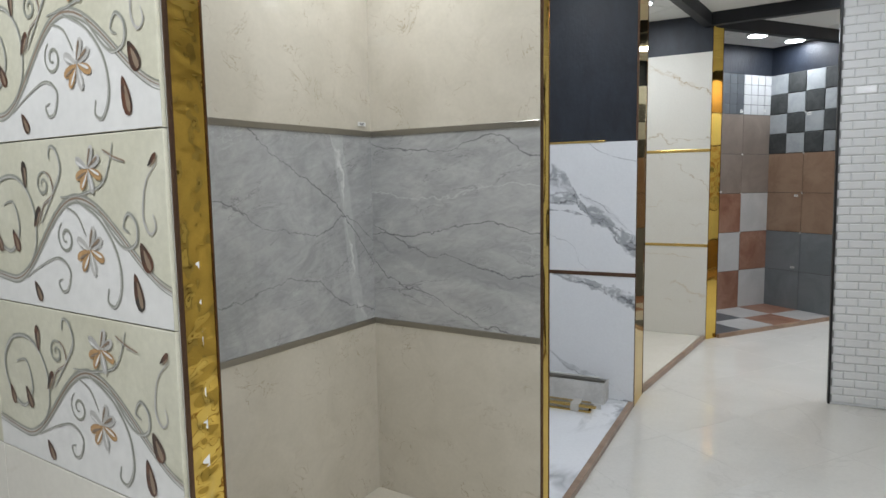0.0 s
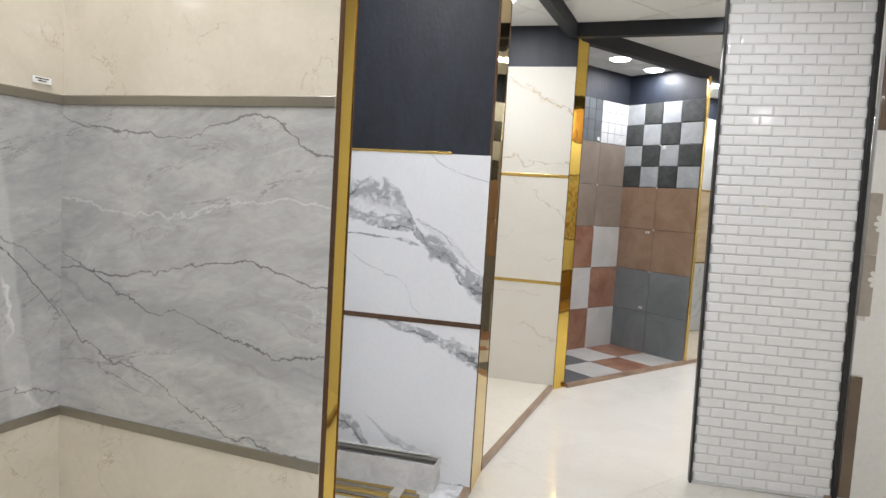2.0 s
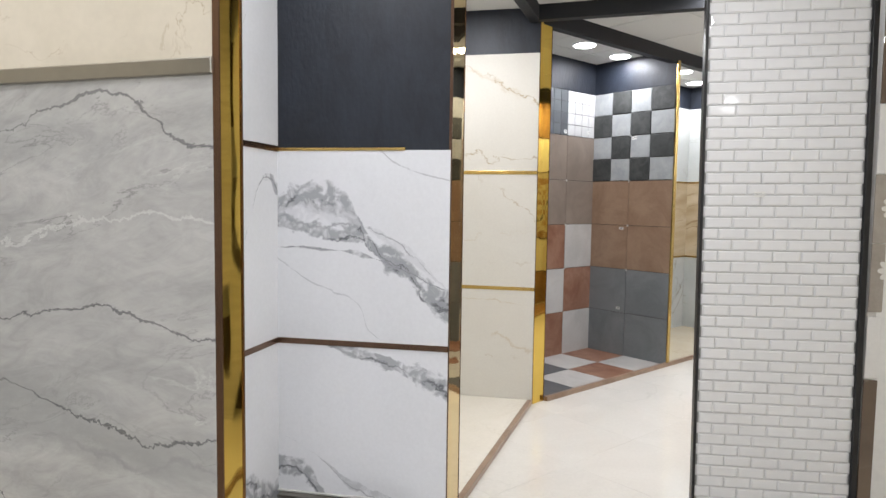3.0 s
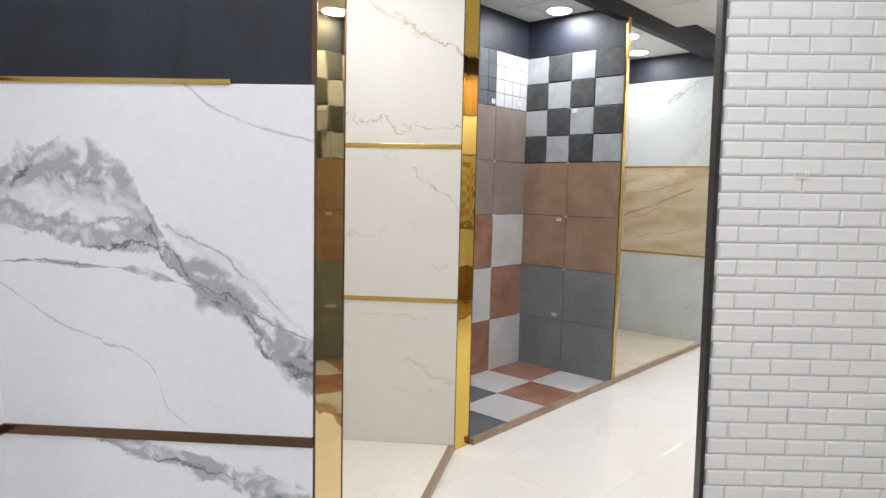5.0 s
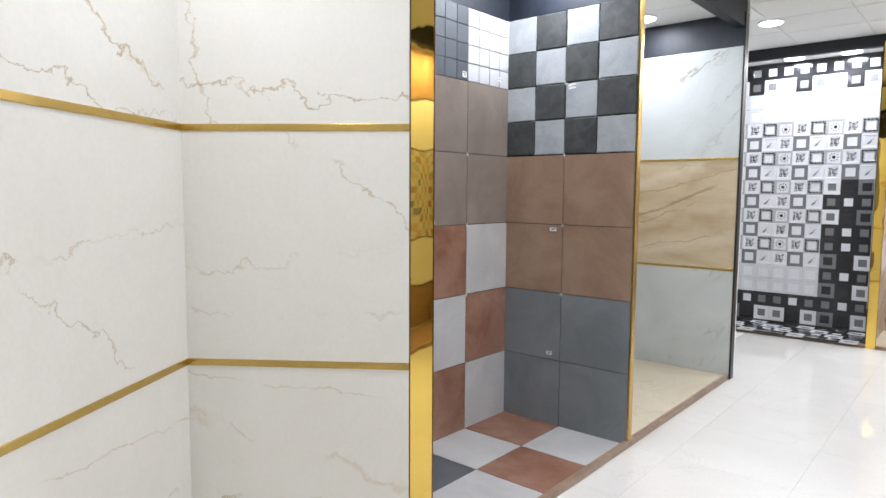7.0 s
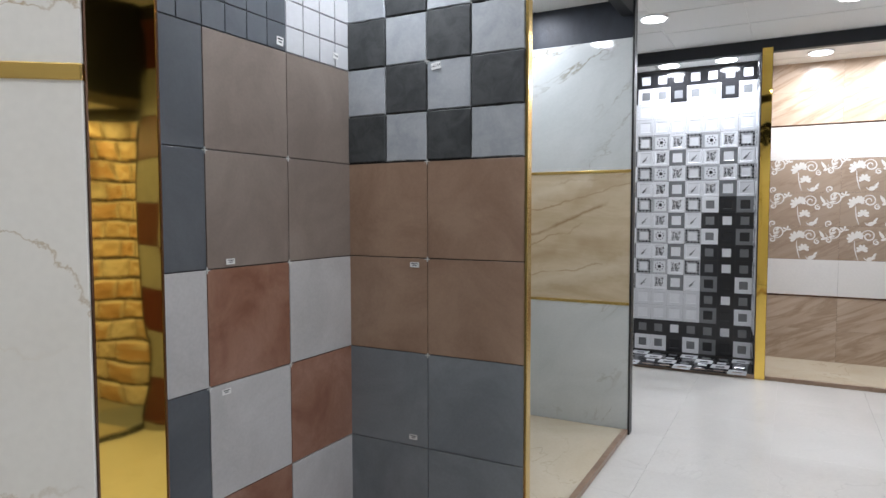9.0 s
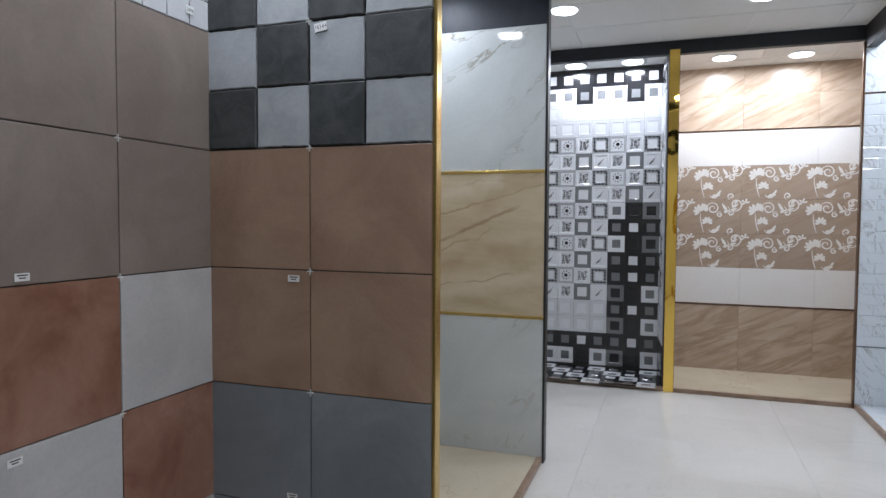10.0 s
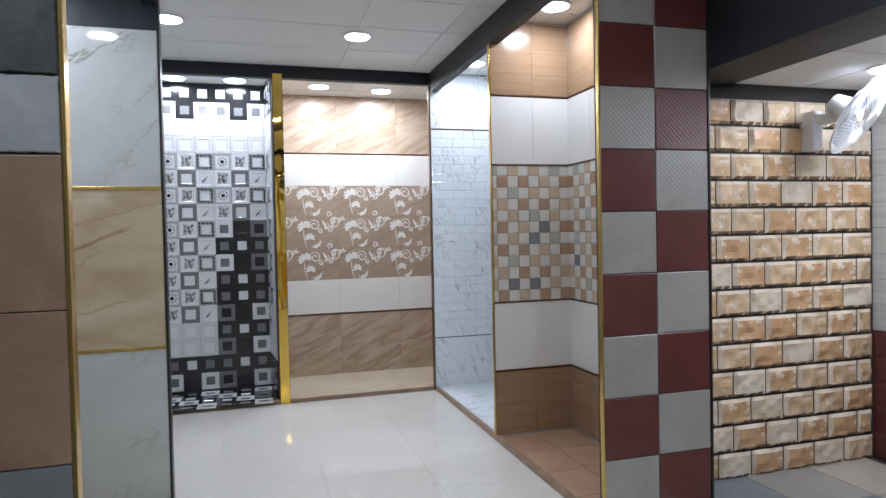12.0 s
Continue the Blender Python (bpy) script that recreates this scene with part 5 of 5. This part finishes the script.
# ---- wall fan in the brick booth ----
def wall_fan(base, head, axis):
    fan = thing("wall_fan", "white wall-mounted fan with a round wire cage", "fan", Matrix.Translation(base))
    hub = Vector(head) - Vector(base)
    part("mount", box_bm(-0.07, -0.035, -0.12, 0.03, 0.035, 0.10, bevel=0.018), PLASTIC, fan, "white plastic wall mount")
    bm = bmesh.new()
    d = hub - Vector((-0.05, 0, 0.05))
    bmesh.ops.create_cone(bm, cap_ends=True, segments=20, radius1=0.03, radius2=0.025, depth=d.length, matrix=Matrix.Translation(Vector((-0.05, 0, 0.05)) + d / 2) @ d.to_track_quat("Z", "Y").to_matrix().to_4x4())
    part("arm", bm, PLASTIC, fan)
    turn = Matrix.Translation(hub) @ Vector(axis).to_track_quat("Z", "Y").to_matrix().to_4x4()
    bm = bmesh.new()
    bmesh.ops.create_cone(bm, cap_ends=True, segments=28, radius1=0.05, radius2=0.075, depth=0.13, matrix=turn @ Matrix.Translation((0, 0, -0.09)))
    bmesh.ops.bevel(bm, geom=list(bm.edges), offset=0.01, segments=2, affect="EDGES")
    part("motor_housing", bm, PLASTIC, fan)
    for q in range(3):
        bm = bmesh.new()
        grid = []
        for i in range(8):
            row = []
            r = 0.04 + 0.145 * i / 7
            span = 0.42 + 0.42 * math.sin(math.pi * min(1, i / 6 + 0.15))
            for j in range(7):
                a = q * 2 * math.pi / 3 + span * (j / 6 - 0.5) + 0.25 * i / 7
                row.append(bm.verts.new(turn @ Vector((r * math.cos(a), r * math.sin(a), 0.018 * (j / 6 - 0.5) * 2))))
            grid.append(row)
        for i in range(7):
            for j in range(6):
                bm.faces.new((grid[i][j], grid[i][j + 1], grid[i + 1][j + 1], grid[i + 1][j]))
        bmesh.ops.solidify(bm, geom=list(bm.faces), thickness=0.002)
        part("blade", bm, BLADE, fan, "clear grey plastic blade")

    def wires(name, label, curves, radius):
        cu = bpy.data.curves.new(name, "CURVE")
        cu.dimensions, cu.bevel_depth, cu.bevel_resolution = "3D", radius, 1
        for pts, cyclic in curves:
            sp = cu.splines.new("POLY")
            sp.points.add(len(pts) - 1)
            for p, co in zip(sp.points, pts):
                p.co = (*(turn @ Vector(co)), 1)
            sp.use_cyclic_u = cyclic
        tmp = bpy.data.objects.new(name, cu)
        me = bpy.data.meshes.new_from_object(tmp)
        bpy.data.objects.remove(tmp)
        me.materials.clear()
        me.materials.append(PLASTIC)
        ob = new(name, me)
        ob.parent = fan
        return tagged(ob, label)

    circle = lambda r, z: [(r * math.cos(a * math.pi / 24), r * math.sin(a * math.pi / 24), z) for a in range(48)]
    wires("cage_rim", "white cage rim", [(circle(0.215, 0.0), True)], 0.006)
    for name, side in (("front_cage", 1), ("rear_cage", -1)):
        rib = []
        for q in range(56):
            a = q * 2 * math.pi / 56
            rib.append(([((0.05 + 0.165 * t) * math.cos(a + 0.35 * (1 - t)), (0.05 + 0.165 * t) * math.sin(a + 0.35 * (1 - t)), side * 0.055 * math.cos(t * math.pi / 2)) for t in (0, 0.25, 0.5, 0.75, 0.9, 1)], False))
        rib += [(circle(0.05, side * 0.055), True), (circle(0.14, side * 0.038), True)]
        cage = wires(name, "white wire cage", rib, 0.0014)
        front = cage if side > 0 else front
    bm = bmesh.new()
    bmesh.ops.create_cone(bm, cap_ends=True, segments=24, radius1=0.052, radius2=0.045, depth=0.012, matrix=turn @ Matrix.Translation((0, 0, 0.058)))
    part("badge", bm, PLASTIC, front, "round white cage badge")
    return fan


BLADE = plain("clear_grey_plastic", (0.45, 0.47, 0.5), 0.2)
wall_fan((QX - 0.03, 1.02, 1.93), (6.87, 1.0, 1.96), (-0.73, -0.36, -0.55))


# ---- carton and bundle of gold strips on the white marble floor ----
d = Vector((A2[0] - WC[0], A2[1] - WC[1])).normalized()
ang = math.degrees(math.atan2(d.y, d.x))
carton = thing("carton", "long worn white carton, open on top, beside marble", "box", pose(2.615, 3.555, 0.032, 0, 0, ang + 180))
Lc, Wc, Hc = 0.62, 0.16, 0.14
part("bottom", box_bm(0, -Wc / 2, 0, Lc, Wc / 2, 0.004), CARD, carton)
part("side", box_bm(0, -Wc / 2, 0.004, Lc, -Wc / 2 + 0.005, Hc, bevel=0.001), CARD, carton)
part("side", box_bm(0, Wc / 2 - 0.005, 0.004, Lc, Wc / 2, Hc - 0.006, bevel=0.001), CARD, carton)
part("end", box_bm(0, -Wc / 2 + 0.005, 0.004, 0.005, Wc / 2 - 0.005, Hc - 0.01, bevel=0.001), CARD, carton)
part("end", box_bm(Lc - 0.005, -Wc / 2 + 0.005, 0.004, Lc, Wc / 2 - 0.005, Hc, bevel=0.001), CARD, carton)
part("flap", box_bm(0.05, -Wc / 2 + 0.005, Hc - 0.012, Lc - 0.02, -Wc / 2 + 0.05, Hc - 0.008), CARD, carton)
part("steel_strip", box_bm(0.01, -0.035, Hc - 0.03, Lc - 0.05, 0.0, Hc - 0.015, bevel=0.002), STEEL, carton, "grey metal strip inside")
part("printed_mark", box_bm(-0.001, -0.03, 0.03, 0.0005, 0.03, 0.07), SILVER, carton, "faded grey printed mark")
bundle = thing("strip_bundle", "taped bundle of gold and bronze metal strips", "metal strips", pose(2.43, 3.42, 0.032, 0, 0, ang + 180))
rng = random.Random(5)
for i in range(9):
    col, row = i % 3, i // 3
    y0, z0, x0 = 0.02 - col * 0.03, row * 0.014, rng.uniform(0, 0.05)
    part("strip", box_bm(x0, y0 - 0.027, z0, 0.6 + x0, y0, z0 + 0.012, bevel=0.002), (GOLD_TRIM, BRONZE, GOLD_TRIM, STEEL)[i % 4], bundle)
part("wrapper", box_bm(-0.01, -0.075, -0.001, 0.6, -0.069, 0.03, bevel=0.001), CARD, bundle, "white paper sleeve")
part("tape", box_bm(0.10, -0.078, -0.001, 0.15, 0.024, 0.045, bevel=0.001), SILVER, bundle, "clear grey tape")


# ---- paper labels and tile spacers ----
def paper_label(wall, x, z, w, h, text="", tilt=0.0, name="paper_label"):
    bm = box_bm(-w / 2, -0.0006, -h / 2, w / 2, 0, h / 2)
    me = bpy.data.meshes.new("paper_label")
    bm.to_mesh(me)
    bm.free()
    me.materials.append(PAPER)
    tag = new(name, me)
    tag.parent = wall
    tag.matrix_basis = pose(x, -0.0125, z, 0, tilt, 0)
    tagged(tag, "small white paper label")
    if text:
        cu = bpy.data.curves.new("writing", "FONT")
        cu.body, cu.size, cu.align_x, cu.align_y = text, h * 0.62, "CENTER", "CENTER"
        tmp = bpy.data.objects.new("writing", cu)
        wm = bpy.data.meshes.new_from_object(tmp)
        bpy.data.objects.remove(tmp)
        wm.materials.clear()
        wm.materials.append(INK)
        ob = new("writing", wm)
        ob.parent = tag
        ob.matrix_basis = pose(0, -0.0012, 0, 90, 0, 0)
    else:
        for i, f in ((0, 0.7), (1, 0.45)):
            part("printed_bar", box_bm(-w * f / 2, -0.0011, h * (0.14 - 0.34 * i), w * f / 2, -0.0006, h * (0.30 - 0.34 * i)), INK, tag)


def spacer(wall, x, z):
    part("spacer", box_bm(x - 0.011, -0.0105, z - 0.0015, x + 0.011, -0.003, z + 0.0015), PAPER, wall)
    part("spacer", box_bm(x - 0.0015, -0.0105, z - 0.011, x + 0.0015, -0.003, z + 0.011), PAPER, wall)


LK = KX - 4.42
paper_label(STONE_BACK, LK - T4 * 1.02 - 0.03, 2.06, 0.036, 0.032, "", 4)
paper_label(STONE_BACK, LK - 0.105, 2.075, 0.036, 0.026, "1046", 3)
paper_label(STONE_BACK, LK - T4 * 2 + 0.10, 1.24, 0.04, 0.02)
paper_label(STONE_BACK, LK - T4 * 2 + 0.07, 0.785, 0.04, 0.02)
paper_label(STONE_BACK, LK - T4 * 2 + 0.07, 0.38, 0.04, 0.02)
paper_label(STONE_SIDE, T4 + 0.045, 2.005, 0.045, 0.028, "16144", -8)
paper_label(STONE_SIDE, T4 - 0.06, 1.19, 0.044, 0.022)
paper_label(STONE_SIDE, T4 - 0.07, 0.45, 0.04, 0.022)
for i in (1, 2):
    for z in (0.81, 1.215, 1.62):
        spacer(STONE_BACK, LK - T4 * i, z)
for z in (0.81, 1.215, 1.62, 2.028):
    spacer(STONE_SIDE, T4, z)
paper_label(SUBWAY, 0.235, 1.455, 0.045, 0.024, "1015-L")
paper_label(GREY_WALL, 1.03, 1.63, 0.05, 0.016)
